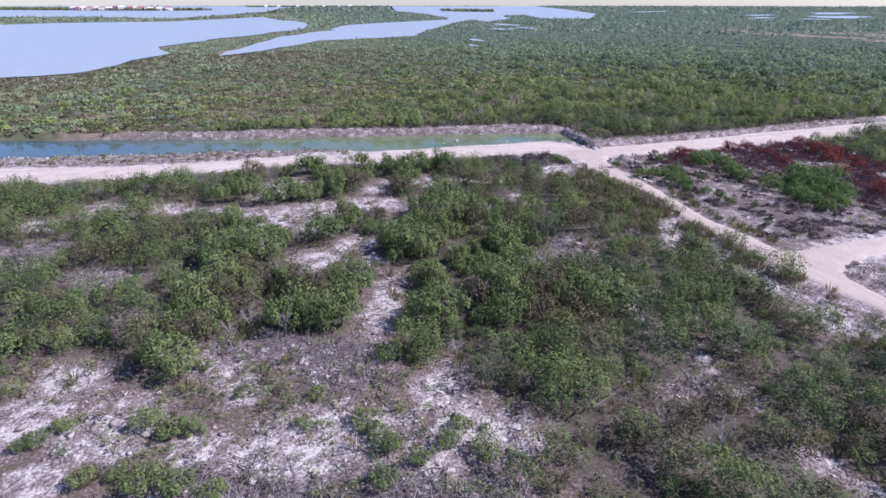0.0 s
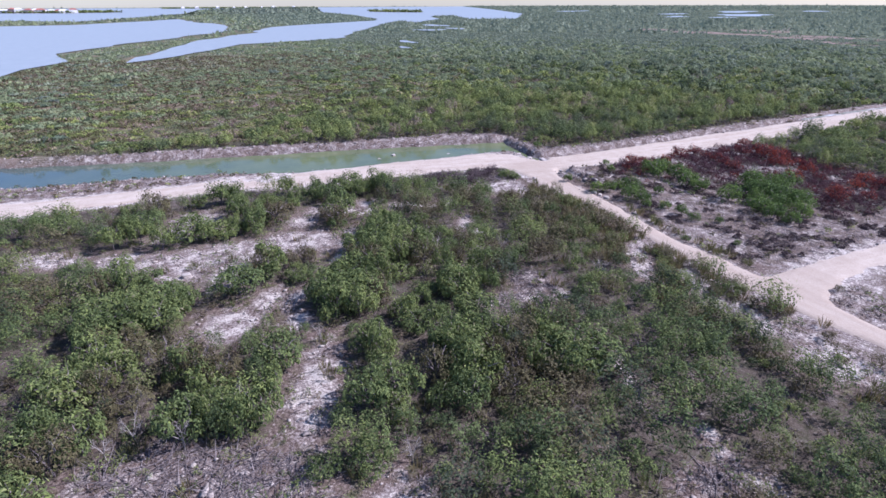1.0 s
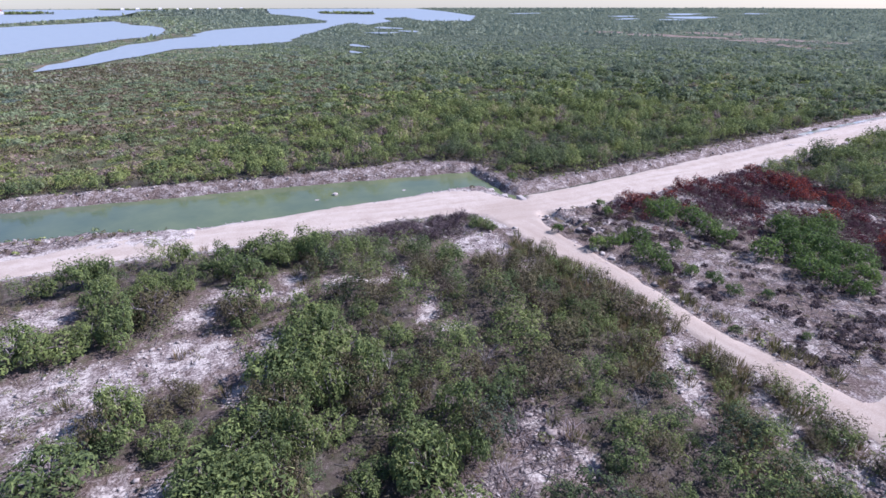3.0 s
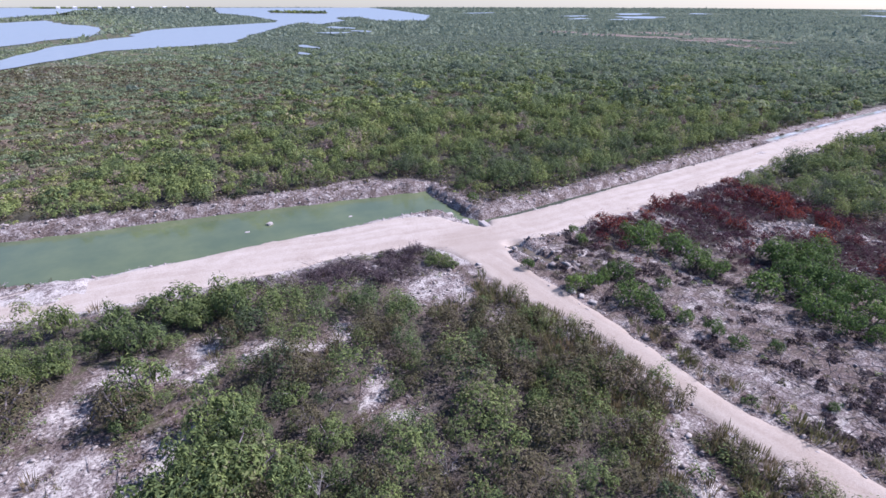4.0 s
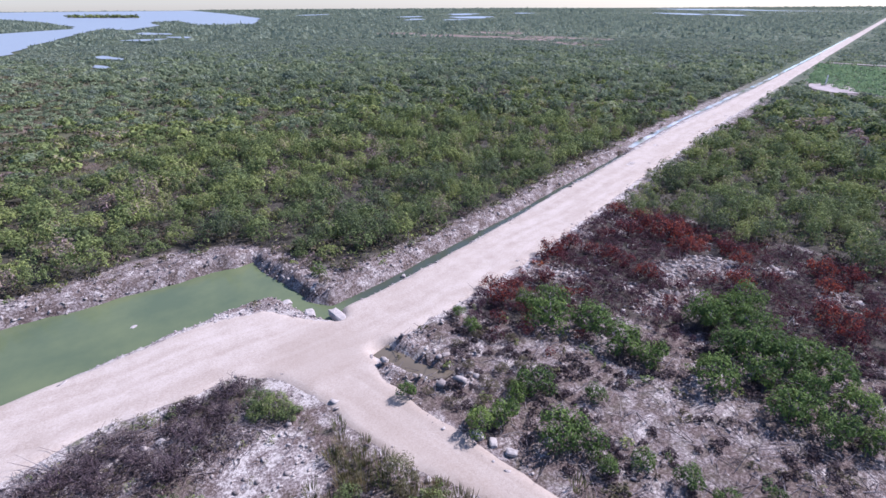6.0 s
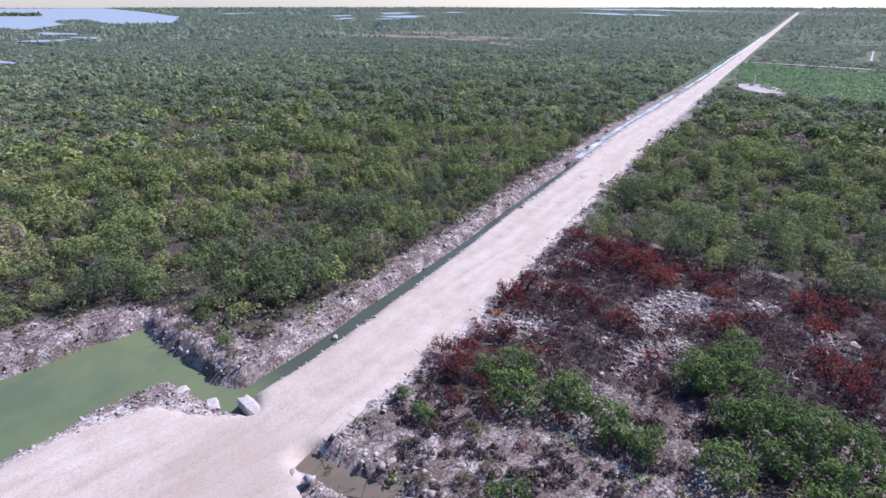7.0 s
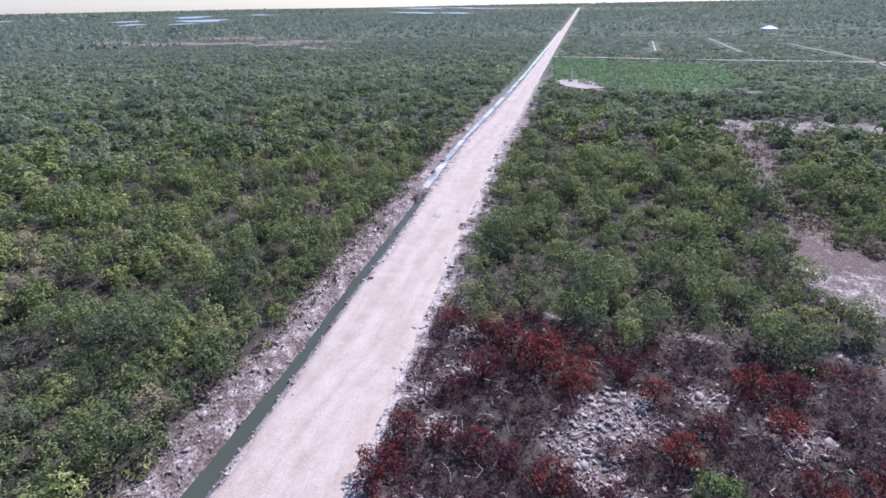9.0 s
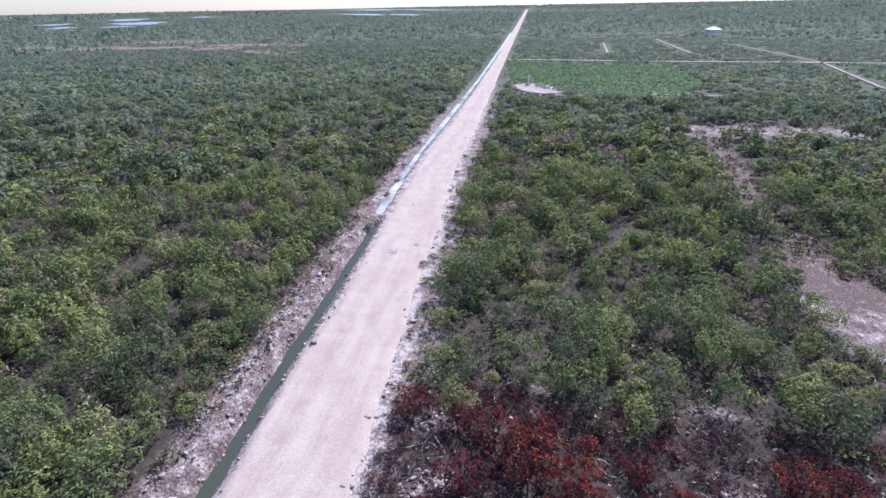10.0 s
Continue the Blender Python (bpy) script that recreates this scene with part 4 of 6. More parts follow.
    keep = (from_flight(x, y) > 100) & (wood_value(x, y) > 0.5) & (x > -0.42 * y - 40) & (r.uniform(size=len(x)) < 0.9 * marsh)
    x, y = x[keep], y[keep]
    n = len(x)
    V, F, tone = planted([crown_template(15, 146 + k, 4) for k in range(4)], np.stack([x, y, ground_height(x, y) - 0.03], -1), r.uniform(0.9, 1.9, n), r.uniform(0.3, 0.9, n),
                         np.clip(r.normal(0.6, 0.25, n), 0, 1), 0.74, 147)
    tagged(new("marsh_brush", fast_mesh("marsh_brush", V, F, [DRY], False, {"tone": tone})), "low grey brown brush on marshy ground beyond the canal", "scrub", kind="stuff")


woodland()


def stick_prisms(a, b, ra, rb):
    """Three-sided tapering sticks from a to b (n, 3)."""
    d = b - a
    d = d / (np.linalg.norm(d, axis=1, keepdims=True) + 1e-9)
    h = np.where(np.abs(d[:, 2:3]) < 0.9, np.array([[0, 0, 1.0]]), np.array([[1.0, 0, 0]]))
    u = np.cross(d, h)
    u /= np.linalg.norm(u, axis=1, keepdims=True) + 1e-9
    v = np.cross(d, u)
    V = []
    for end, r in ((a, ra), (b, rb)):
        for k in range(3):
            t = 2 * math.pi * k / 3
            V.append(end + (u * math.cos(t) + v * math.sin(t)) * np.asarray(r)[:, None])
    V = np.stack(V, 1)
    n = len(a)
    f = np.array([[0, 1, 4, 3], [1, 2, 5, 4], [2, 0, 3, 5]])
    return V.reshape(-1, 3), (f[None] + 6 * np.arange(n)[:, None, None]).reshape(-1, 4)


def stem_mesh(seed, height, radius, limbs=5, twigs=0, name="stem", mat=None, slim=1.0):
    """A short forked trunk with limbs, and finer twigs on them."""
    r = np.random.default_rng(seed)
    A, B, RA, RB = [], [], [], []
    fork = np.array((r.normal(0, 0.05), r.normal(0, 0.05), 0.3 * height))
    A.append(np.zeros(3)), B.append(fork), RA.append(0.06), RB.append(0.045)
    tips = []
    for k in range(limbs):
        a = 2 * math.pi * (k + r.uniform(-0.3, 0.3)) / limbs
        tip = np.array((radius * r.uniform(0.4, 0.75) * math.cos(a), radius * r.uniform(0.4, 0.75) * math.sin(a), height * r.uniform(0.6, 0.9)))
        knee = fork + (tip - fork) * 0.5 + np.array((0, 0, 0.08 * height))
        A.append(fork), B.append(knee), RA.append(0.035), RB.append(0.024)
        A.append(knee), B.append(tip), RA.append(0.024), RB.append(0.010)
        tips += [(knee, tip)]
    for k in range(twigs):
        knee, tip = tips[int(r.integers(len(tips)))]
        p = knee + (tip - knee) * r.uniform(0, 1)
        v = r.normal(size=3) + np.array((0, 0, 0.6)) + 0.6 * (tip - fork) / (np.linalg.norm(tip - fork) + 1e-6)
        q = p + v / np.linalg.norm(v) * r.uniform(0.25, 0.6) * height * 0.5
        q[2] = max(q[2], 0.03)
        A.append(p), B.append(q), RA.append(0.014), RB.append(0.006)
    V, F = stick_prisms(np.array(A), np.array(B), slim * np.array(RA), slim * np.array(RB))
    return fast_mesh(name, V, F, [mat or WOOD])


def crown_mesh(seed, radius, height, leaves, leaf, mat, lobes=6, name="crown"):
    r = np.random.default_rng(seed)
    places, facing = crown_template(leaves, seed, lobes)
    P = places * np.array((radius, radius, height))
    size = leaf * r.uniform(0.65, 1.35, leaves)
    V = leaf_points(P, facing, size * 1.25, size * r.uniform(0.32, 0.54, leaves), r, 0.4)
    return fast_mesh(name, V, leaf_faces(leaves), [mat], False, {"tone": np.clip(r.uniform(0.34, 0.56) + r.normal(0, 0.08, leaves), 0, 1)})


def thicket_mesh(seed, stems=14, name="stem"):
    """A leafless thicket: many thin stems that fork again and again into fine twigs (radius 1, height 1)."""
    r = np.random.default_rng(seed)
    A, B, RA, RB = [], [], [], []
    for k in range(stems):
        a = r.uniform(0, 2 * math.pi)
        foot = np.array((0.05 * r.normal(), 0.05 * r.normal(), 0.0))
        tips = [(foot, np.array((0.75 * math.cos(a), 0.75 * math.sin(a), 1.0)), 0.62, 0.018)]
        for level in range(4):
            grown = []
            for p, d, length, thick in tips:
                d = d / np.linalg.norm(d)
                q = p + d * length * r.uniform(0.55, 1.0)
                q[2] = max(q[2], 0.02)
                A.append(p), B.append(q), RA.append(thick), RB.append(thick * 0.6)
                for _ in range(3 if level < 2 else 2):
                    grown.append((p + (q - p) * r.uniform(0.5, 1.0), d + 0.62 * r.normal(size=3), length * r.uniform(0.45, 0.68), max(thick * 0.62, 0.005)))
            tips = grown
    V, F = stick_prisms(np.array(A), np.array(B), RA, RB)
    return fast_mesh(name, V, F, [TWIGS])


class Plant:
    """One kind of plant: a few ready meshes, set out as things with a stem and a crown."""

    def __init__(self, name, label, category, group, crowns, stems, crown_name="crown"):
        self.name, self.label, self.category, self.group = name, label, category, group
        self.crowns, self.stems, self.crown_name = crowns, stems, crown_name

    def put(self, x, y, radius, height, r):
        base = new(self.name)
        base.empty_display_size = 0.2
        tagged(base, self.label, self.category, self.group)
        z = float(ground_height(np.array([x]), np.array([y]))[0]) - 0.03
        base.matrix_world = pose(x, y, z, 0, 0, r.uniform(0, 360))
        k = int(r.integers(max(len(self.crowns), len(self.stems))))
        for word, meshes in (("stem", self.stems), (self.crown_name, self.crowns)):
            if meshes:
                ob = part(word, meshes[k % len(meshes)], base)
                ob.scale = (radius, radius, height)
        return base


green = Plant("shrub", "green leafy shrub rooted in pale marl soil", "shrub", "shrubs of the open scrub",
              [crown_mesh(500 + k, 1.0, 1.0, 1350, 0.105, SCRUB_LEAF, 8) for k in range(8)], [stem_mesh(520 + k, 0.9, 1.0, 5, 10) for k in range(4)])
lush = Plant("shrub", "dense deep green shrub on cleared grey ground", "shrub", "shrubs of the cleared block",
             [crown_mesh(510 + k, 1.0, 1.0, 1350, 0.105, EAST_LEAF, 8) for k in range(6)], [stem_mesh(530 + k, 0.9, 1.0, 5, 10) for k in range(3)])
brown = Plant("shrub", "half-dry olive brown shrub on pale soil", "shrub", "dry shrubs of the scrub",
              [crown_mesh(540 + k, 1.0, 1.0, 1250, 0.082, DRY, 8) for k in range(5)], [stem_mesh(560 + k, 0.9, 1.0, 6, 30) for k in range(3)])
red = Plant("scorched_shrub", "scorched shrub with dead dark red leaves", "shrub", "scorched shrubs by the road",
            [crown_mesh(580 + k, 1.0, 1.0, 800, 0.095, RED, 8) for k in range(5)], [stem_mesh(600 + k, 0.95, 1.0, 7, 60, "stem", CHARRED) for k in range(3)])
bare = Plant("bare_shrub", "leafless grey thorny shrub at the road edge", "shrub", "leafless shrubs",
             [], [thicket_mesh(620 + k) for k in range(4)])


# ---- shrubs set out one by one ----
WEST_OPEN = [(7.4, 28.5, 1.1), (8.4, 26, 1), (7.9, 27.1, 0.9), (9.9, 24.6, 0.8), (13.9, 24, 1.1), (11.9, 25.4, 0.9), (-6.2, 32.1, 1.2), (-4.6, 31, 1.1),
             (-3.3, 30.8, 0.9), (7.6, 23.6, 1), (-12.5, 32.4, 0.8), (-11.3, 33.4, 0.7), (-8.8, 28.3, 0.9), (-5.4, 27, 1.2), (-3.6, 26.4, 1.2), (-1.7, 25.4, 0.9),
             (-0.8, 33.5, 0.4), (1.4, 34.4, 0.4), (-0.5, 34.3, 0.4), (4.5, 32, 0.7), (3.5, 29.3, 0.7), (13.2, 26.6, 0.8), (-3.4, 37.5, 0.7), (12.6, 34.3, 1.4),
             (10, 35.1, 1.2), (-13.3, 32.2, 0.6), (-6.8, 28.1, 0.7)]
EAST_SMALL = [(63.1, 95.3, 0.9), (65.4, 77.2, 0.9), (55.9, 75.4, 0.85), (56.7, 69.7, 1.3), (58.4, 68.9, 1.3), (62.5, 69, 1.5), (59.4, 65.4, 1.8), (64.2, 65.4, 0.9),
              (59.8, 63.5, 1.3), (60.7, 60.5, 0.9), (58.9, 61.9, 0.8), (61.1, 58, 1), (61.1, 55.9, 0.9), (63.2, 53.9, 0.6), (59.5, 48.3, 0.5), (65.8, 79.1, 0.7),
              (60.8, 69.6, 1)]
EAST_LARGE = [(70.4, 72.6, 2.2), (72.1, 69.7, 2.2), (70.9, 64, 1.5), (71.2, 66.5, 1.9), (79.8, 63, 2.1), (84.9, 60.8, 2), (71.6, 59.7, 2), (76.6, 58.5, 2.1),
              (76.4, 56.1, 2), (77.1, 53.3, 2), (70.7, 52.2, 1.6), (71.2, 54.8, 1.9), (74.4, 51.5, 1.7), (71.2, 50.2, 1.2), (73.2, 74, 1.8), (71.9, 76.2, 1.2),
              (79.2, 62, 1.8), (80.2, 59.2, 1.9), (78.8, 57.2, 1.7), (78.6, 55, 1.7), (76.2, 60.2, 1.7), (74, 57.3, 1.6), (74, 54.4, 1.6), (82.4, 61.4, 1.7)]
SCORCHED_SHRUBS = [(99.1, 79.9, 1.3), (93.3, 75.7, 1.7), (96.8, 74, 1.8), (95.4, 71.5, 2), (93.2, 69, 1.3), (82.5, 79.9, 1.4), (85.6, 79.2, 1.4), (86.1, 77, 1),
                   (70.9, 78.1, 1.3), (72.2, 80.3, 1), (73.3, 78.2, 0.9), (93.4, 63.4, 1.2), (96.3, 56.7, 1.4), (96.3, 54, 1.4), (92.4, 55.4, 1.3), (85.5, 53.9, 1.5),
                   (83.8, 52.7, 1.2), (88, 62.1, 1.4), (84.1, 69.5, 1.4), (85.1, 72.5, 1.2), (85.9, 74.6, 1.2), (80.1, 66, 0.8), (87.4, 55, 1.2), (88.6, 51.6, 1.1),
                   (91, 59.9, 1.1), (98.1, 71.5, 1.4), (98, 76.1, 1.3), (91, 77.4, 1.1), (76.8, 77.1, 1), (95.8, 65.4, 1.2)]
LEAFLESS = [(37.1, 85.1, 1.6), (39, 84.9, 1.6), (34.5, 83.5, 1.5), (47.7, 85.3, 1.8), (44.1, 82.5, 1.6), (42, 81.6, 1.6), (40.3, 85.3, 1.2), (31.3, 87, 0.8),
            (38.4, 83.6, 1.5), (36.4, 83.1, 1.4), (41, 83.7, 1.5), (43.9, 83.9, 1.5), (46.3, 83.9, 1.5), (41.9, 81.2, 1.4), (45.6, 85.5, 1.3)]
ROADSIDE = [(49.5, 43.6, 0.6), (51.1, 42, 0.5), (48.4, 41.6, 0.8), (50.7, 44.8, 0.7), (49, 39.9, 0.6), (49.8, 38.5, 0.8), (51.1, 36.9, 0.8), (50.5, 46.5, 0.8),
            (49.4, 48.8, 1), (50.1, 61.6, 0.9), (50.7, 36, 0.6), (50.4, 32.1, 0.8), (50.4, 40.5, 0.8), (50.4, 28.2, 1), (48.3, 29.7, 0.6), (48.1, 41.2, 0.8),
            (59.2, 36.9, 0.6)]
CORNER_BUSHES = [(49, 81.2, 1.2), (49.3, 80.1, 1), (48.7, 82.7, 1.15), (48, 81.8, 0.9)]
VERGE = [(62.2, 93.3, 0.8), (65.5, 94, 0.7), (63.6, 97.7, 0.7), (62.3, 100.4, 0.6), (121, 84.1, 0.6), (122.5, 83.3, 0.7), (144.8, 83.9, 0.6), (145.8, 85.5, 0.5), (150.3, 95, 0.6), (143.3, 94.6, 0.6),
         (131.6, 93.8, 0.7), (117.5, 83, 0.6), (108.1, 82.3, 0.5), (94.8, 80.9, 0.5), (87.9, 80.5, 0.4), (103.7, 81.5, 0.5), (154.4, 85.9, 0.6), (164.8, 86.1, 0.6), (158.1, 95.9, 0.6), (173.8, 96.8, 0.7)]
BLOCK_BROWN = [(60.4, 71.6, 0.9), (62.5, 72.1, 0.8), (58.5, 71, 0.7), (63.9, 71.1, 0.9), (66.3, 73.9, 0.7), (56.6, 60.5, 0.5), (56.7, 59.1, 0.5), (56.4, 56.6, 0.55), (56.6, 55.3, 0.5),
               (56.3, 54.2, 0.5), (57, 74.6, 0.5), (61.5, 70.6, 0.7), (57.3, 72.6, 0.6), (64.8, 76.2, 0.7), (62.9, 76.8, 0.6), (60.9, 74, 0.7)]
r = np.random.default_rng(11)
for x, y, rad in WEST_OPEN:
    green.put(x, y, rad, 1.0 * rad + 0.2, r)
for x, y, rad in EAST_SMALL:
    lush.put(x, y, rad, 1.15 * rad + 0.2, r)
for x, y, rad in EAST_LARGE:
    lush.put(x, y, rad, 0.95 * rad + 0.5, r)
for x, y, rad in SCORCHED_SHRUBS:
    red.put(x, y, 1.15 * rad, 1.05 * rad + 0.5, r)
for x, y, rad in LEAFLESS:
    bare.put(x, y, 1.15 * rad, 0.75 * rad + 0.35, r)
for x, y, rad in VERGE:
    brown.put(x, y, rad, 0.9 * rad + 0.15, r)
for x, y, rad in BLOCK_BROWN:
    brown.put(x, y, rad, 0.8 * rad + 0.15, r)
for x, y, rad in CORNER_BUSHES:
    green.put(x, y, rad, 0.8 * rad + 0.2, r)
for x, y, rad in ROADSIDE:
    brown.put(x, y, rad, 0.9 * rad + 0.2, r)


def west_scrub():
    """The scrub between the two roads: the largest shrubs one by one, the rest joined."""
    r = np.random.default_rng(31)
    x, y = scattered(-60, 54, 8, 92, 1.75, 33)
    view = x > -0.62 * y + 6
    x, y = x[view], y[view]
    keep = (outline_distance(x, y, ROADWAY) > np.where((x > 41) & (y < 76), 0.45, 1.0)) & (y < 90)
    keep &= bare_value(x, y) + 0.35 * (fbm(x, y, 2.5, 37) - 0.5) > 1.32
    keep &= r.uniform(size=len(x)) < 0.42 + 0.9 * fbm(x, y, 6.0, 39)
    keep &= ~((y > np.interp(x, [28.7, 37.3, 41.6, 51.9], [86.6, 80.3, 76.2, 73.1])) & (r.uniform(size=len(x)) < 0.93))
    keep &= ~((x < 16) & (y < 33) & (r.uniform(size=len(x)) < 0.75))
    grassy = (x > 42.5) & (y > 43) & (y < 74) & (outline_distance(x, y, ROADWAY) < 7) & (fbm(x, y, 3.2, 75) > 0.44)
    keep &= ~(grassy & (np.random.default_rng(35).uniform(size=len(x)) < 0.75))
    x, y = x[keep], y[keep]
    big = fbm(x, y, 9.0, 43)
    radius = np.clip(r.lognormal(0.16, 0.40, len(x)), 0.45, 2.4) * (0.75 + 0.5 * big)
    lump = smooth(0.34, 0.66, fbm(x, y, 4.0, 44))
    radius = radius * (0.84 + 0.38 * lump)
    height = radius * r.uniform(0.7, 1.5, len(x)) * (0.75 + 0.6 * lump) + 0.9 * big * lump + 0.15
    height = np.minimum(1.38 * height, 3.0 + 0.4 * r.uniform(size=len(x)))
    strip = (x > 41) & (y > 45) & (y < 76)
    radius, height = np.where(strip, radius * 0.85, radius), np.where(strip, height * 0.8, height)
    dry = (patch_value(x, y, DRY_PATCHES, -25) < 1.15) | (strip & (r.uniform(size=len(x)) < 0.5)) | (r.uniform(size=len(x)) < 0.06 + 0.35 * smooth(0.50, 0.66, fbm(x, y, 8.0, 46)))
    singly = (x > -6) & (x < 49) & (y > 36) & (y < 88) & (radius > 1.15)
    order = np.nonzero(singly)[0][:190]
    chosen = np.zeros(len(x), bool)
    chosen[order] = True
    for i in order:
        (brown if dry[i] else green).put(x[i], y[i], radius[i], height[i], r)
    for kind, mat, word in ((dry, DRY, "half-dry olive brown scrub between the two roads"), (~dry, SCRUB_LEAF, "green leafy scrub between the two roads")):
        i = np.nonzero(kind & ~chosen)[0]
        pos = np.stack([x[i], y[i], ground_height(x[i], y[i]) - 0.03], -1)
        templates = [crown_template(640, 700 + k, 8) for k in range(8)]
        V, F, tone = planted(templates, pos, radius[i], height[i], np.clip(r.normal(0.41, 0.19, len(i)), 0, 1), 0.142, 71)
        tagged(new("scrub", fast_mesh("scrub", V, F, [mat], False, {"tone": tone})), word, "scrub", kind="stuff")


west_scrub()


def roadside_brush():
    """The tall olive and brown brush that leans over the edge of the side road."""
    r = np.random.default_rng(151)
    x, y = scattered(37, 52, 24, 78, 1.0, 153)
    dr = outline_distance(x, y, ROADWAY)
    keep = (dr > 0.35) & (dr < 9) & (y < np.interp(x, [37.3, 43.9, 51.9], [64.3, 72.2, 73.1])) & (bare_value(x, y) > 1.05) & (r.uniform(size=len(x)) < 0.40 * smooth(0.40, 0.58, fbm(x, y, 3.0, 159)) + 0.25 * smooth(3, 1, dr))
    x, y = x[keep], y[keep]
    dry = fbm(x, y, 4.0, 155) + 0.12 * r.normal(size=len(x)) > 0.50
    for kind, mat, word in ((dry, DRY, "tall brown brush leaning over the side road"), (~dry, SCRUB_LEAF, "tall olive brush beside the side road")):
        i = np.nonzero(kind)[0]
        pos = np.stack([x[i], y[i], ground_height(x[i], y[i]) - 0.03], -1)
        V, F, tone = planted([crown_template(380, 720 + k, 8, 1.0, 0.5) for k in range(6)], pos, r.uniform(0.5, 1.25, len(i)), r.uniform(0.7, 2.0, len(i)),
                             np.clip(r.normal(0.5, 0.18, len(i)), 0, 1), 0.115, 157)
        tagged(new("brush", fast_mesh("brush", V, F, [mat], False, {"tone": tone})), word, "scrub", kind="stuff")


roadside_brush()


# ---- scorched scrub, ground cover, dead wood and rubble ----
def joined_plants(name, x, y, radius, height, tone, leaves, leaf, mat, label, category, seed, lobes=4):
    pos = np.stack([x, y, ground_height(x, y) - 0.03], -1)
    templates = [crown_template(leaves, seed + k, lobes) for k in range(6)]
    V, F, tone = planted(templates, pos, radius, height, tone, leaf, seed + 50)
    return tagged(new(name, fast_mesh(name, V, F, [mat], False, {"tone": tone})), label, category, kind="stuff")


def clear_of(x, y, things, gap):
    ok = np.ones(len(x), bool)
    for px, py, rad in things:
        ok &= np.hypot(x - px, y - py) > rad * gap
    return ok


def scorched_scrub():
    r = np.random.default_rng(41)
    x, y = scattered(66, 106, 48, 86, 0.95, 43)
    fringe = outline_distance(x, y, SCORCHED)
    keep = (fringe < 0.3) | ((fringe < 7) & (x < 84) & (y < 78) & (r.uniform(size=len(x)) < 0.55 * smooth(7.5, 1, fringe)))
    keep &= (outline_distance(x, y, ROADWAY) > 0.8) & (patch_value(x, y, WHITE_RUBBLE, -60) > 0.85)
    keep &= clear_of(x, y, EAST_LARGE, 0.8) & (r.uniform(size=len(x)) < 0.5 + 0.85 * fbm(x, y, 4.0, 45))
    x, y = x[keep], y[keep]
    glow = fbm(x, y, 5.0, 47)
    radius, height = r.uniform(0.5, 1.1, len(x)), r.uniform(0.5, 1.4, len(x))
    joined_plants("scorched_scrub", x, y, radius, height, np.clip(1.5 * (glow - 0.50) + 0.24 * smooth(-5, -1, outline_distance(x, y, SCORCHED)) * (y > 66) + 0.12 * r.normal(size=len(x)), 0, 1), 210, 0.115, RED,
                  "low scorched scrub with dead maroon leaves", "scrub", 900)


scorched_scrub()


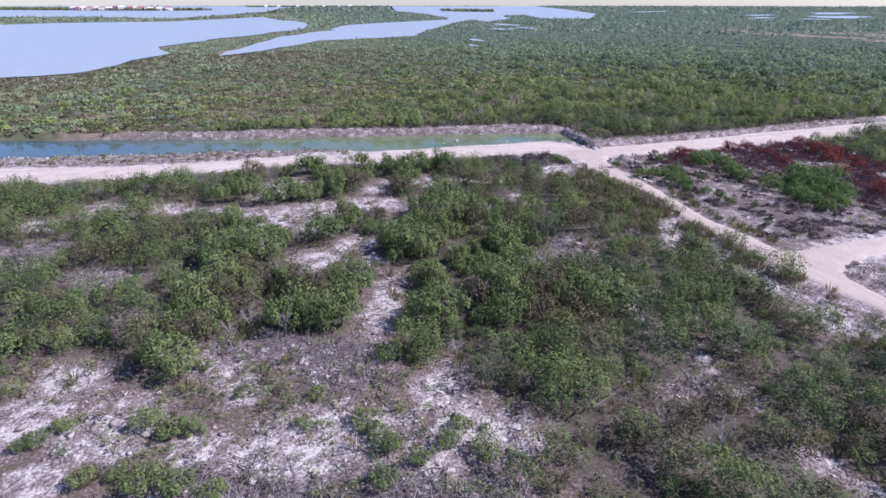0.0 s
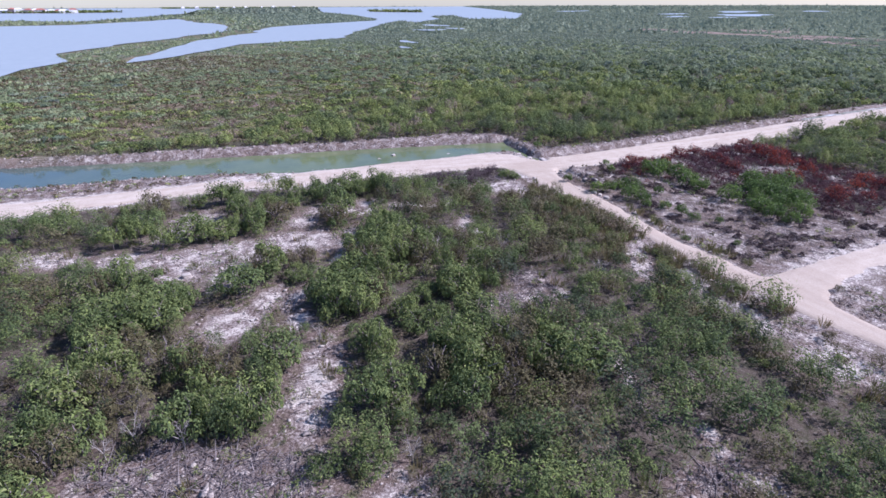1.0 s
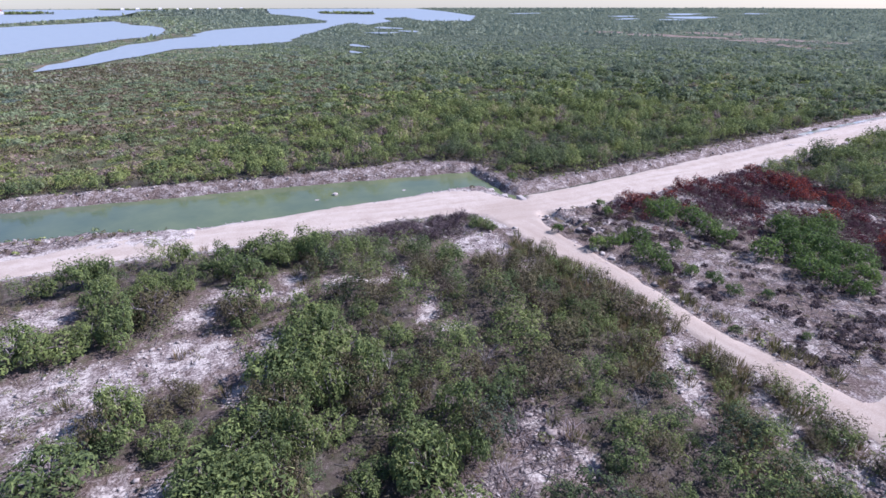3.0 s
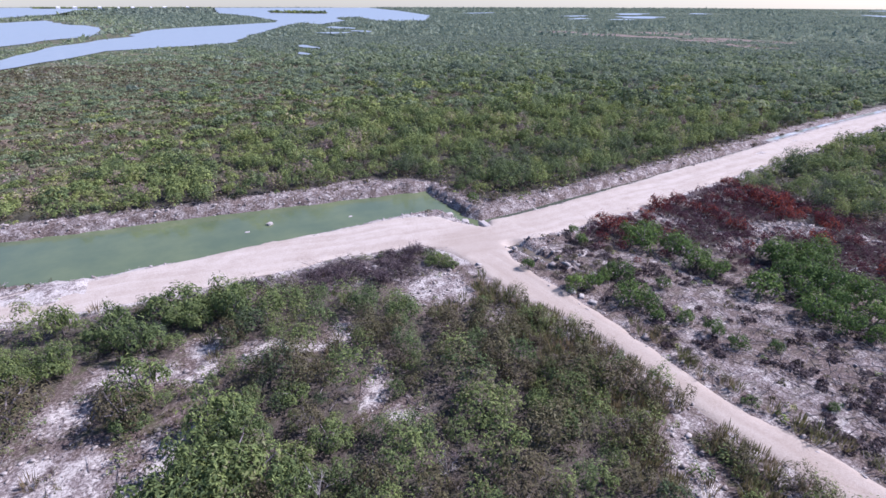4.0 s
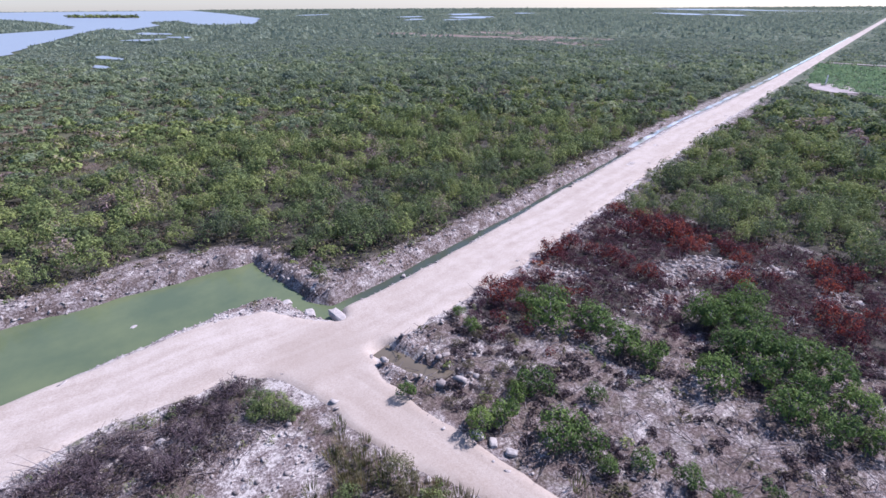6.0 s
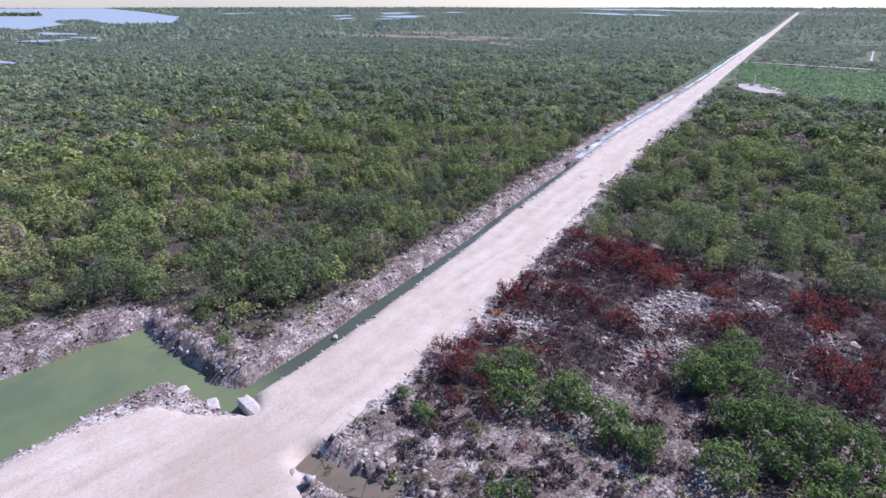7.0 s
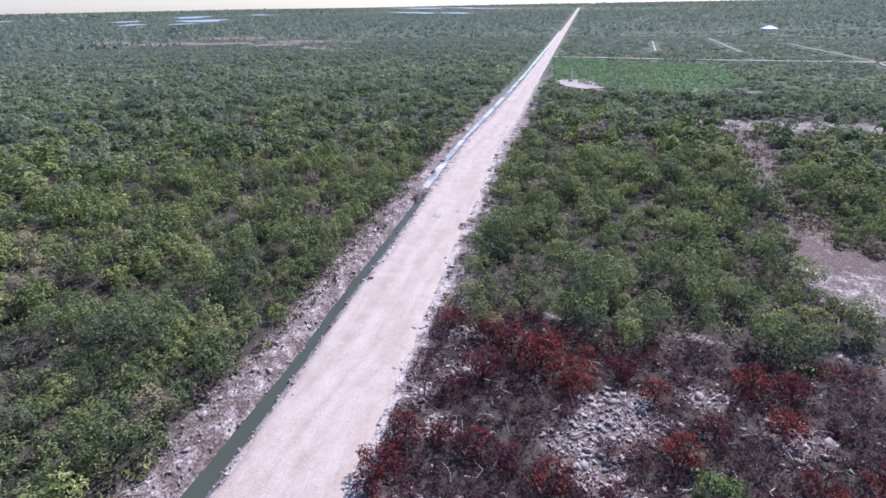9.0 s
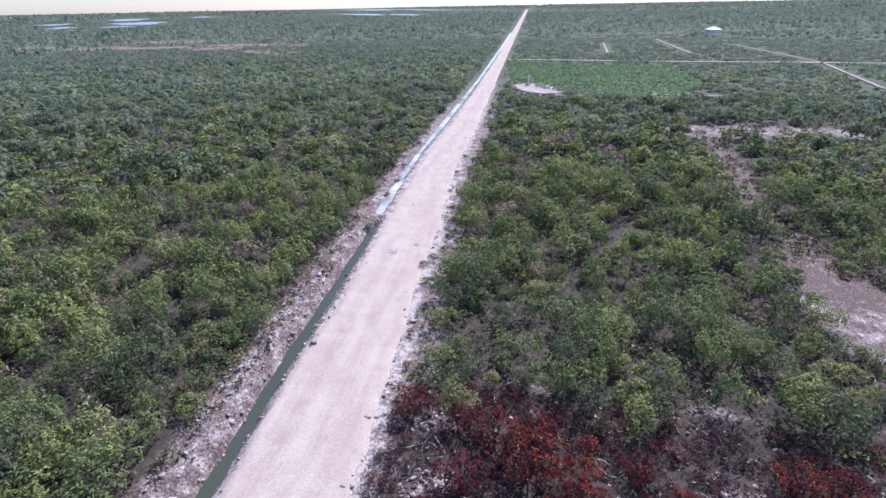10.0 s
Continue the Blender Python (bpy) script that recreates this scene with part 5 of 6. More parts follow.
def ground_cover():
    r = np.random.default_rng(51)
    # low green and olive plants between the shrubs
    x, y = scattered(-45, 51, 12, 92, 0.85, 53)
    view = x > -0.62 * y + 8
    x, y = x[view], y[view]
    bv = bare_value(x, y)
    keep = (outline_distance(x, y, ROADWAY) > 0.5) & (y < 91) & (r.uniform(size=len(x)) < np.where(bv > 1.15, 1.0, np.where(y < 45, 0.80, 0.40)) * (0.12 + 0.85 * fbm(x, y, 5.0, 55)))
    x, y = x[keep], y[keep]
    dry = r.uniform(size=len(x)) < 0.25 + 0.4 * (fbm(x, y, 8.0, 57) > 0.57)
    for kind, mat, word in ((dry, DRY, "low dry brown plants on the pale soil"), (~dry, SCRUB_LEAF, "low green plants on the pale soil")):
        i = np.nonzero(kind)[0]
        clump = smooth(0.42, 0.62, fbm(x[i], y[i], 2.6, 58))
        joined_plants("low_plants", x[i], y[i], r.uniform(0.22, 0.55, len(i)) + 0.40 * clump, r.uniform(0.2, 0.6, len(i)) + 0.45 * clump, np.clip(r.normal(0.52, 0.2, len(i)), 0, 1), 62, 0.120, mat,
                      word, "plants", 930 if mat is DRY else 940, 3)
    # thin growth south of the branch road
    x, y = scattered(57, 96, 8, 37, 1.35, 67)
    keep = (outline_distance(x, y, ROADWAY) > 0.9) & (r.uniform(size=len(x)) < 0.15 + 0.9 * smooth(0.40, 0.60, fbm(x, y, 5.0, 69)))
    x, y = x[keep], y[keep]
    dry = r.uniform(size=len(x)) < 0.65
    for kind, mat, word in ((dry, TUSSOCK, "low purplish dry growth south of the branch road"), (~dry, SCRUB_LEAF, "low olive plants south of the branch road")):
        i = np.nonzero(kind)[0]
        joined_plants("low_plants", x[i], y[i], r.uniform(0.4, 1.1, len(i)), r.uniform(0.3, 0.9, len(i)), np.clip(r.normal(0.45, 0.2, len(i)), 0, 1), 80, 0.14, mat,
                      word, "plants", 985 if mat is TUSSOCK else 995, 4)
    # verges, the block east of the side road and the spoil banks
    x, y = scattered(-48, 150, 42, 130, 1.05, 59)
    dr = outline_distance(x, y, ROADWAY)
    east = (outline_distance(x, y, EAST_BLOCK) < 0) & (r.uniform(size=len(x)) < 0.16)
    dw = np.minimum(outline_distance(x, y, CANAL), outline_distance(x, y, DITCH))
    bank = (dw > 1.0) & (dw < 6) & (wood_value(x, y) < 0.5) & (r.uniform(size=len(x)) < np.where(dw > 2.2, 0.40, np.where(x > 66, 0.22, 0.05)))
    verge = (dr > 0.6) & (dr < 4.5) & (x > 100) & (wood_value(x, y) < 1) & (r.uniform(size=len(x)) < 0.40)
    shore = (x < 17) & (y > 96.5) & (y < 106) & (dw > 0.6) & (r.uniform(size=len(x)) < 0.4)
    path = (line_distance(x, y, [(119, 41.5), (148.6, 42.9), (148.7, 35.5)]) < 5) & (wood_value(x, y) < 0.5) & (r.uniform(size=len(x)) < 0.4)
    path &= (outline_distance(x, y, SAND_CLEARING) > -1)
    keep = (dr > 0.6) & (dw > 0.7) & (east | bank | verge | shore | path)
    x, y = x[keep], y[keep]
    dry = r.uniform(size=len(x)) < 0.6
    for kind, mat, word in ((dry, DRY, "low dry brown plants on banks and verges"), (~dry, LEAF, "low green plants on banks and verges")):
        i = np.nonzero(kind)[0]
        joined_plants("low_plants", x[i], y[i], r.uniform(0.3, 0.75, len(i)), r.uniform(0.25, 0.8, len(i)), np.clip(r.normal(0.5, 0.22, len(i)), 0, 1), 36, 0.20, mat,
                      word, "plants", 950 if mat is DRY else 960, 3)
    x, y = scattered(118, 205, 14, 56, 1.7, 65)
    keep = (wood_value(x, y) < 0.6) & (outline_distance(x, y, SAND_CLEARING) > -0.5) & (r.uniform(size=len(x)) < np.where(x > 184, 0.3, 0.75))
    x, y = x[keep], y[keep]
    joined_plants("low_plants", x, y, r.uniform(0.5, 1.1, len(x)), r.uniform(0.3, 0.9, len(x)), np.clip(r.normal(0.6, 0.25, len(x)), 0, 1), 30, 0.34, DRY,
                  "low dry brown growth in an old cut path", "plants", 980, 3)
    # the low green field far along the road
    x, y = scattered(210, 352, 8, 102, 2.2, 61)
    keep = outline_distance(x, y, FIELD) < -0.5
    x, y = x[keep], y[keep]
    pos = np.stack([x, y, np.zeros(len(x))], -1)
    V, F, tone = planted([crown_template(18, 970 + k, 2) for k in range(3)], pos, np.full(len(x), 1.5), np.full(len(x), 0.22), r.uniform(0.2, 0.8, len(x)), 1.5, 63)
    tagged(new("meadow", fast_mesh("meadow", V, F, [SEDGE], False, {"tone": tone})), "level bright green sedge meadow beside the road", "grass", kind="stuff")


ground_cover()


def tufts():
    r = np.random.default_rng(71)
    x, y = scattered(-40, 58, 14, 90, 0.85, 73)
    dr = outline_distance(x, y, ROADWAY)
    strip = smooth(10, 5, dr) * (x > 36) * (y < 78) * smooth(0.38, 0.46, fbm(x, y, 3.2, 75))
    strip = np.where(x > 53.5, 0.75 * (dr < 1.5) * (y > 44) * (y < 63), strip)
    strip = strip * np.where(x < 52, smooth(1.0, 1.3, bare_value(x, y)), 1)
    keep = (dr > 0.3) & (r.uniform(size=len(x)) < 0.02 * (x < 52) + 0.95 * strip)
    x, y = x[keep], y[keep]
    n = 54
    a = r.uniform(0, 2 * math.pi, (len(x), n))
    lean = r.uniform(0.05, 0.5, (len(x), n))
    L = r.uniform(0.35, 1.05, (len(x), n))
    base = np.stack([x[:, None] + 0.34 * np.cos(a), y[:, None] + 0.34 * np.sin(a), np.broadcast_to(ground_height(x, y)[:, None], a.shape)], -1)
    tip = base + np.stack([np.cos(a) * lean * L, np.sin(a) * lean * L, L], -1)
    side = np.stack([-np.sin(a), np.cos(a), np.zeros_like(a)], -1) * 0.024
    mid = (base + tip) / 2
    V = np.stack([base, mid + side, tip, mid - side], 2).reshape(-1, 3)
    tagged(new("grass_tufts", fast_mesh("grass_tufts", V, quad_faces(len(V) // 4), [GRASS], False, {"tone": np.repeat(r.uniform(0.1, 0.9, len(x)), n)})),
           "upright olive and straw grass tufts along the side road", "grass", kind="stuff")


tufts()


def dead_wood():
    r = np.random.default_rng(81)
    x, y = scattered(-30, 106, 14, 116, 0.7, 83)
    bv = patch_value(x, y, BARE_LITTER, -19)
    p = np.where((x < 50) & (y < 88), np.where(bv < 1.2, 0.7, 0.07), 0)
    p = np.where(outline_distance(x, y, EAST_BLOCK) < 0, 0.45 + 0.4 * (np.hypot(x - 68, y - 48) < 9), p)
    p = np.where(outline_distance(x, y, SCORCHED) < 0, 0.22, p)
    dw = np.minimum(outline_distance(x, y, CANAL), outline_distance(x, y, DITCH))
    p = np.where((y > 90) & ((y > 98) | (x > 62)) & (dw > 1.2) & (dw < 5) & (wood_value(x, y) < 1), 0.30, p)
    keep = (r.uniform(size=len(x)) < p) & (outline_distance(x, y, ROADWAY) > 0.6)
    heap = bv[keep] < 1.2
    x, y = np.repeat(x[keep], np.where(heap, 8, 2)), np.repeat(y[keep], np.where(heap, 8, 2))
    n = len(x)
    x, y = x + r.uniform(-0.4, 0.4, n), y + r.uniform(-0.4, 0.4, n)
    a = r.uniform(0, 2 * math.pi, n)
    rise = np.where(r.uniform(size=n) < 0.25, r.uniform(0.2, 0.7, n), r.uniform(0.0, 0.15, n))
    L = r.gamma(3.0, 0.27, n) + 0.25
    p0 = np.stack([x, y, ground_height(x, y) + 0.04], -1)
    p1 = p0 + np.stack([np.cos(a) * np.cos(rise) * L, np.sin(a) * np.cos(rise) * L, np.sin(rise) * L + 0.03], -1)
    V, F = stick_prisms(p0, p1, r.uniform(0.018, 0.04, n), r.uniform(0.006, 0.015, n))
    tagged(new("brushwood", fast_mesh("brushwood", V, F, [WOOD])), "grey dead branches strewn over the cleared ground", "branches", kind="stuff")


dead_wood()

G = (1 + 5 ** 0.5) / 2
ICO = np.array([(-1, G, 0), (1, G, 0), (-1, -G, 0), (1, -G, 0), (0, -1, G), (0, 1, G), (0, -1, -G), (0, 1, -G), (G, 0, -1), (G, 0, 1), (-G, 0, -1), (-G, 0, 1)]) / 1.902
ICO_FACES = np.array([(0, 11, 5), (0, 5, 1), (0, 1, 7), (0, 7, 10), (0, 10, 11), (1, 5, 9), (5, 11, 4), (11, 10, 2), (10, 7, 6), (7, 1, 8), (3, 9, 4), (3, 4, 2), (3, 2, 6),
                      (3, 6, 8), (3, 8, 9), (4, 9, 5), (2, 4, 11), (6, 2, 10), (8, 6, 7), (9, 8, 1)])


def stones(x, y, size, r, name, label, sink=0.25):
    n = len(x)
    v = ICO[None] * r.uniform(0.35, 1.45, (n, 12, 1)) * np.stack([size, size * r.uniform(0.55, 1.0, n), size * r.uniform(0.28, 0.55, n)], -1)[:, None]
    a = r.uniform(0, 2 * math.pi, n)
    c, s = np.cos(a)[:, None], np.sin(a)[:, None]
    V = np.stack([v[..., 0] * c - v[..., 1] * s + x[:, None], v[..., 0] * s + v[..., 1] * c + y[:, None], v[..., 2] + (ground_height(x, y) + size * sink)[:, None]], -1)
    F = (ICO_FACES[None] + 12 * np.arange(n)[:, None, None]).reshape(-1, 3)
    return tagged(new(name, fast_mesh(name, V.reshape(-1, 3), F, [STONE])), label, "rubble", kind="stuff")


def rubble():
    r = np.random.default_rng(91)
    x, y = scattered(-48, 135, 84, 126, 0.5, 93)
    dw = np.minimum(outline_distance(x, y, CANAL), outline_distance(x, y, DITCH))
    dr = outline_distance(x, y, ROADWAY)
    p = np.where((dw > 0.0) & (dw < 4.2) & (wood_value(x, y) < 0.8), np.where(dr > 0.6, 0.50, 0.0), 0)
    p = np.where((dw > -0.2) & (dw < 0.9) & (dr > -1.2), 0.55, p)
    keep = r.uniform(size=len(x)) < p
    x, y = x[keep], y[keep]
    stones(x, y, r.gamma(1.2, 0.036, len(x)) + 0.026, r, "bank_rubble", "broken pale limestone rubble along canal and ditch banks")
    x, y = scattered(-25, 106, 14, 86, 0.5, 95)
    p = np.where((x < 50), 0.6 * (bare_value(x, y) < 1.1), 0)
    p = np.where(outline_distance(x, y, EAST_BLOCK) < 0, 0.10, p)
    p = np.where(patch_value(x, y, WHITE_RUBBLE, -60) < 1.2, 0.5, p)
    p = np.where((line_distance(x, y, GULLY) > 0.9) & (line_distance(x, y, GULLY) < 2.4), 0.8, p)
    keep = (r.uniform(size=len(x)) < p) & (outline_distance(x, y, ROADWAY) > 0.3)
    x, y = x[keep], y[keep]
    coarse = np.where(line_distance(x, y, GULLY) < 2.4, 1.5, 1.0)
    stones(x, y, coarse * r.gamma(1.5, 0.045, len(x)) + 0.03, r, "loose_stones", "loose pale stones scattered over bare marl")
    x, y = scattered(40, 130, 40, 96, 0.75, 97)
    dr = outline_distance(x, y, ROADWAY)
    keep = (dr > -0.8) & (dr < 0.6) & (r.uniform(size=len(x)) < 0.5)
    x, y = x[keep], y[keep]
    stones(x, y, r.gamma(1.8, 0.05, len(x)) + 0.04, r, "verge_stones", "small stones lining the graded road edge")


rubble()


def slabs(x, y, size, r, name, label):
    """Broken flat crusts: uneven seven-cornered plates, tilted and piled."""
    n, k = len(x), 7
    a = 2 * math.pi * (np.arange(k)[None] + r.uniform(-0.35, 0.35, (n, k))) / k
    rad = size[:, None] * r.uniform(0.45, 1.25, (n, k))
    stretch, turn = r.uniform(0.45, 1.0, n)[:, None], r.uniform(0, 2 * math.pi, n)[:, None]
    u, v = rad * np.cos(a), rad * np.sin(a) * stretch
    dx, dy = u * np.cos(turn) - v * np.sin(turn), u * np.sin(turn) + v * np.cos(turn)
    tilt = dx * r.normal(0, 0.30, n)[:, None] + dy * r.normal(0, 0.30, n)[:, None]
    z = (ground_height(x, y) + r.uniform(0.02, 0.16, n))[:, None] + tilt + 0.05 * r.normal(size=(n, k)) * size[:, None]
    thick = (size * r.uniform(0.25, 0.6, n))[:, None]
    top = np.stack([x[:, None] + dx, y[:, None] + dy, z], -1)
    low = np.stack([x[:, None] + dx * 1.12, y[:, None] + dy * 1.12, z - thick], -1)
    mid = np.stack([x, y, z.mean(1) + 0.12 * size * r.normal(size=n)], -1)[:, None]
    V = np.concatenate([top, low, mid], 1).reshape(-1, 3)
    j = np.arange(k)
    jn = (j + 1) % k
    one = np.concatenate([np.stack([j, jn, np.full(k, 2 * k)], -1), np.stack([j + k, jn + k, jn], -1), np.stack([j + k, jn, j], -1)])
    F = (one[None] + (2 * k + 1) * np.arange(n)[:, None, None]).reshape(-1, 3)
    return tagged(new(name, fast_mesh(name, V, F, [STONE])), label, "rubble", kind="stuff")


def crusts():
    r = np.random.default_rng(133)
    x, y = scattered(66, 106, 48, 86, 0.29, 135)
    v = patch_value(x, y, WHITE_RUBBLE, -60) + 0.9 * (fbm(x, y, 1.6, 137) - 0.5)
    keep = (outline_distance(x, y, SCORCHED) < 1.5) & (outline_distance(x, y, ROADWAY) > 0.8) & (r.uniform(size=len(x)) < 0.66 * smooth(1.30, 0.80, v) + 0.035)
    x, y = x[keep], y[keep]
    slabs(x, y, r.gamma(1.5, 0.065, len(x)) + 0.05, r, "limestone_crust", "broken white limestone crust among scorched shrubs")
    # spoil of the canal and the mounds by the gully, in broken plates
    x, y = scattered(-48, 135, 72, 126, 0.6, 139)
    dw = np.minimum(outline_distance(x, y, CANAL), outline_distance(x, y, DITCH))
    dr = outline_distance(x, y, ROADWAY)
    gd = line_distance(x, y, GULLY)
    p = np.where((dw > 0.0) & (dw < 4.6) & (wood_value(x, y) < 0.8) & (dr > 0.1), 0.75, 0)
    p = np.where((((gd > 0.8) & (gd < 2.2)) | (line_distance(x, y, MOUND) < 1.1)) & (dr > 0.1), 0.7, p)
    p = np.where((dw > -0.3) & (dw < 0.7) & (dr > -1.2), 0.6, p)
    keep = r.uniform(size=len(x)) < p
    x, y = x[keep], y[keep]
    slabs(x, y, r.gamma(1.6, 0.048, len(x)) + 0.04, r, "spoil_plates", "broken limestone plates dug out along the water")


crusts()


def bleached_branches():
    r = np.random.default_rng(141)
    n = 240
    x, y = r.uniform(68, 104, n), r.uniform(50, 83, n)
    keep = (outline_distance(x, y, SCORCHED) < -0.5) & (outline_distance(x, y, ROADWAY) > 1.5)
    x, y = x[keep], y[keep]
    n = len(x)
    a, bend, L = r.uniform(0, 2 * math.pi, n), r.normal(0, 0.7, n), r.uniform(0.35, 0.75, n)
    P = [np.stack([x, y, ground_height(x, y) + 0.12], -1)]
    for k in range(3):
        rise = r.uniform(-0.05, 0.35, n)
        q = P[-1] + np.stack([np.cos(a) * L, np.sin(a) * L, rise * L], -1)
        q[:, 2] = np.maximum(q[:, 2], ground_height(q[:, 0], q[:, 1]) + 0.08)
        P.append(q)
        a = a + bend
    A, B = np.concatenate(P[:3]), np.concatenate(P[1:])
    V, F = stick_prisms(A, B, np.repeat([0.045, 0.036, 0.028], n), np.repeat([0.036, 0.028, 0.012], n))
    tagged(new("bleached_branches", fast_mesh("bleached_branches", V, F, [BLEACHED])), "crooked bleached white branches lying on scorched ground", "branches", kind="stuff")


bleached_branches()


def tussocks():
    """Rounded dry humps in loose rows over the cleared block."""
    r = np.random.default_rng(121)
    x, y = scattered(54, 84, 43, 80, 0.62, 123)
    p = 0.75 * smooth(0.48, 0.64, fbm(x, y, 2.6, 125)) * (outline_distance(x, y, EAST_BLOCK) < -0.3)
    keep = (r.uniform(size=len(x)) < p) & (outline_distance(x, y, ROADWAY) > 0.7) & (line_distance(x, y, GULLY) > 1.3)
    x, y = x[keep], y[keep]
    joined_plants("tussocks", x, y, r.uniform(0.28, 0.62, len(x)), r.uniform(0.22, 0.50, len(x)), np.clip(r.normal(0.42, 0.26, len(x)), 0, 1), 110, 0.15, TUSSOCK,
                  "low dry purplish brown tussocks on cleared ground", "grass", 1300, 5)


tussocks()


def thicket_floor():
    """Dead purplish brush matted between the leafless shrubs at the road corner."""
    r = np.random.default_rng(161)
    x, y = scattered(28, 52, 76, 90, 0.55, 163)
    near = np.min([np.hypot(x - px, y - py) - rad for px, py, rad in LEAFLESS], axis=0)
    keep = (near < 0.9) & (outline_distance(x, y, ROADWAY) > 0.5) & (r.uniform(size=len(x)) < 0.8 * smooth(1.0, -0.4, near))
    x, y = x[keep], y[keep]
    joined_plants("dead_brush", x, y, r.uniform(0.3, 0.7, len(x)), r.uniform(0.25, 0.85, len(x)), np.clip(r.normal(0.35, 0.25, len(x)), 0, 1), 120, 0.11, TUSSOCK,
                  "matted dead purplish brush at the road corner", "scrub", 1340, 6)


thicket_floor()


def boulder(x, y, z, size, turn, seed, label, squash=(1, 0.7, 0.5)):
    r = np.random.default_rng(seed)
    bm = bmesh.new()
    bmesh.ops.create_icosphere(bm, subdivisions=2, radius=1.0)
    for v in bm.verts:
        k = 0.75 + 0.5 * noise.noise(Vector(v.co) * 1.5 + Vector((seed, 0, 0)))
        q = Vector((max(-0.72, min(0.72, v.co.x)), max(-0.72, min(0.72, v.co.y)), max(-0.7, min(0.66, v.co.z))))
        v.co = Vector((q.x * squash[0], q.y * squash[1], q.z * squash[2])) * size * (0.6 + 0.5 * k)
    me = bpy.data.meshes.new("boulder")
    bm.to_mesh(me)
    bm.free()
    me.materials.append(STONE)
    ob = new("boulder", me)
    ob.matrix_world = pose(x, y, z, 0, 0, turn)
    return tagged(ob, label, "rock", "boulders by the water")


boulder(37.2, 104.2, -0.85, 0.50, 20, 3, "pale boulder standing out of the green canal water", (1, 0.8, 0.75))
boulder(34.1, 103.2, -0.94, 0.42, -10, 5, "flat boulder just breaking the canal surface", (1, 0.7, 0.3))
boulder(47.2, 101.4, -0.95, 0.4, 30, 6, "flat boulder just breaking the canal surface", (1, 0.8, 0.3))
boulder(59.6, 87.7, -0.36, 2.1, 78, 8, "long pale limestone block where ditch meets canal", (1, 0.32, 0.30))
boulder(58.3, 90.4, -0.35, 0.9, 60, 9, "pale limestone block at the canal mouth", (1, 0.7, 0.5))
boulder(57.8, 93.5, -0.3, 0.8, 15, 10, "pale limestone block at the canal mouth", (1, 0.7, 0.5))
boulder(61.4, 93.7, -0.2, 0.9, 35, 11, "dark weathered limestone block on the ditch bank", (1, 0.6, 0.5))
boulder(69.7, 89.8, -0.80, 0.34, 35, 12, "small boulder lying in the ditch", (1, 0.8, 0.7))
boulder(42.6, 84.3, 0.05, 0.36, 15, 13, "white limestone boulder among leafless shrubs", (1, 0.8, 0.6))
boulder(56.2, 69.4, 0.1, 0.6, 70, 14, "pale boulder at the edge of the side road", (1, 0.7, 0.6))
boulder(56.3, 68.3, 0.1, 0.5, 40, 15, "pale boulder at the edge of the side road", (1, 0.7, 0.6))
boulder(56.4, 67, 0.1, 0.5, 110, 16, "pale boulder at the edge of the side road", (1, 0.7, 0.6))
boulder(2.3, 65.1, 0.1, 0.6, 20, 17, "white limestone boulder in the open scrub", (1, 0.8, 0.6))
boulder(0.7, 64.7, 0.1, 0.5, 70, 18, "white limestone boulder in the open scrub", (1, 0.8, 0.6))

# dead trees standing in the scrub
snag_meshes = [stem_mesh(1000 + k, 1.0, 0.7, 5, 46, "snag", GREY_WOOD, 0.55) for k in range(3)]
for k, (x, y, h) in enumerate([(-0.3, 42, 2.2), (2.5, 40.2, 2.6), (5.6, 41.8, 2.6), (27.5, 20.2, 2.8), (3.3, 74.3, 2.8), (23.5, 59, 2.6), (27.5, 59.9, 2.4), (15.1, 33.7, 2), (-4.3, 55.6, 2.2), (-19.3, 57.9, 2.4), (-1.9, 41.3, 1.8), (6.9, 42.2, 2), (25.6, 19.9, 2.4), (17.1, 25.2, 1.6), (18.3, 53.1, 2.2), (34.3, 57.4, 2.2), (40.2, 48.2, 2.4), (12.4, 48.4, 1.9), (22.6, 36.8, 2.2)]):
    ob = new("dead_tree", snag_meshes[k % 3])
    ob.matrix_world = pose(x, y, -0.05, 0, 0, 67 * k) @ Matrix.Diagonal((h * 0.75, h * 0.75, h, 1))
    tagged(ob, "bare grey dead tree standing among scrub", "dead tree", "dead trees in the scrub")


# ---- far things ----
def box(bm, x0, x1, y0, y1, z0, z1):
    bmesh.ops.create_cube(bm, size=1.0, matrix=Matrix.Translation(((x0 + x1) / 2, (y0 + y1) / 2, (z0 + z1) / 2)) @ Matrix.Diagonal((x1 - x0, y1 - y0, z1 - z0, 1)))


def bm_mesh(name, bm, mat):
    me = bpy.data.meshes.new(name)
    bm.to_mesh(me)
    bm.free()
    me.materials.append(mat)
    return me


def hip_roof(width, depth, z, rise, over=0.6):
    bm = bmesh.new()
    w, d = width / 2 + over, depth / 2 + over
    k = max(w - d, 0.3)
    lo = [bm.verts.new(p) for p in ((-w, -d, z), (w, -d, z), (w, d, z), (-w, d, z))]
    a, b = bm.verts.new((-k, 0, z + rise)), bm.verts.new((k, 0, z + rise))
    for f in ((lo[0], lo[1], b, a), (lo[1], lo[2], b), (lo[2], lo[3], a, b), (lo[3], lo[0], a), (lo[3], lo[2], lo[1], lo[0])):
        bm.faces.new(f)
    return bm


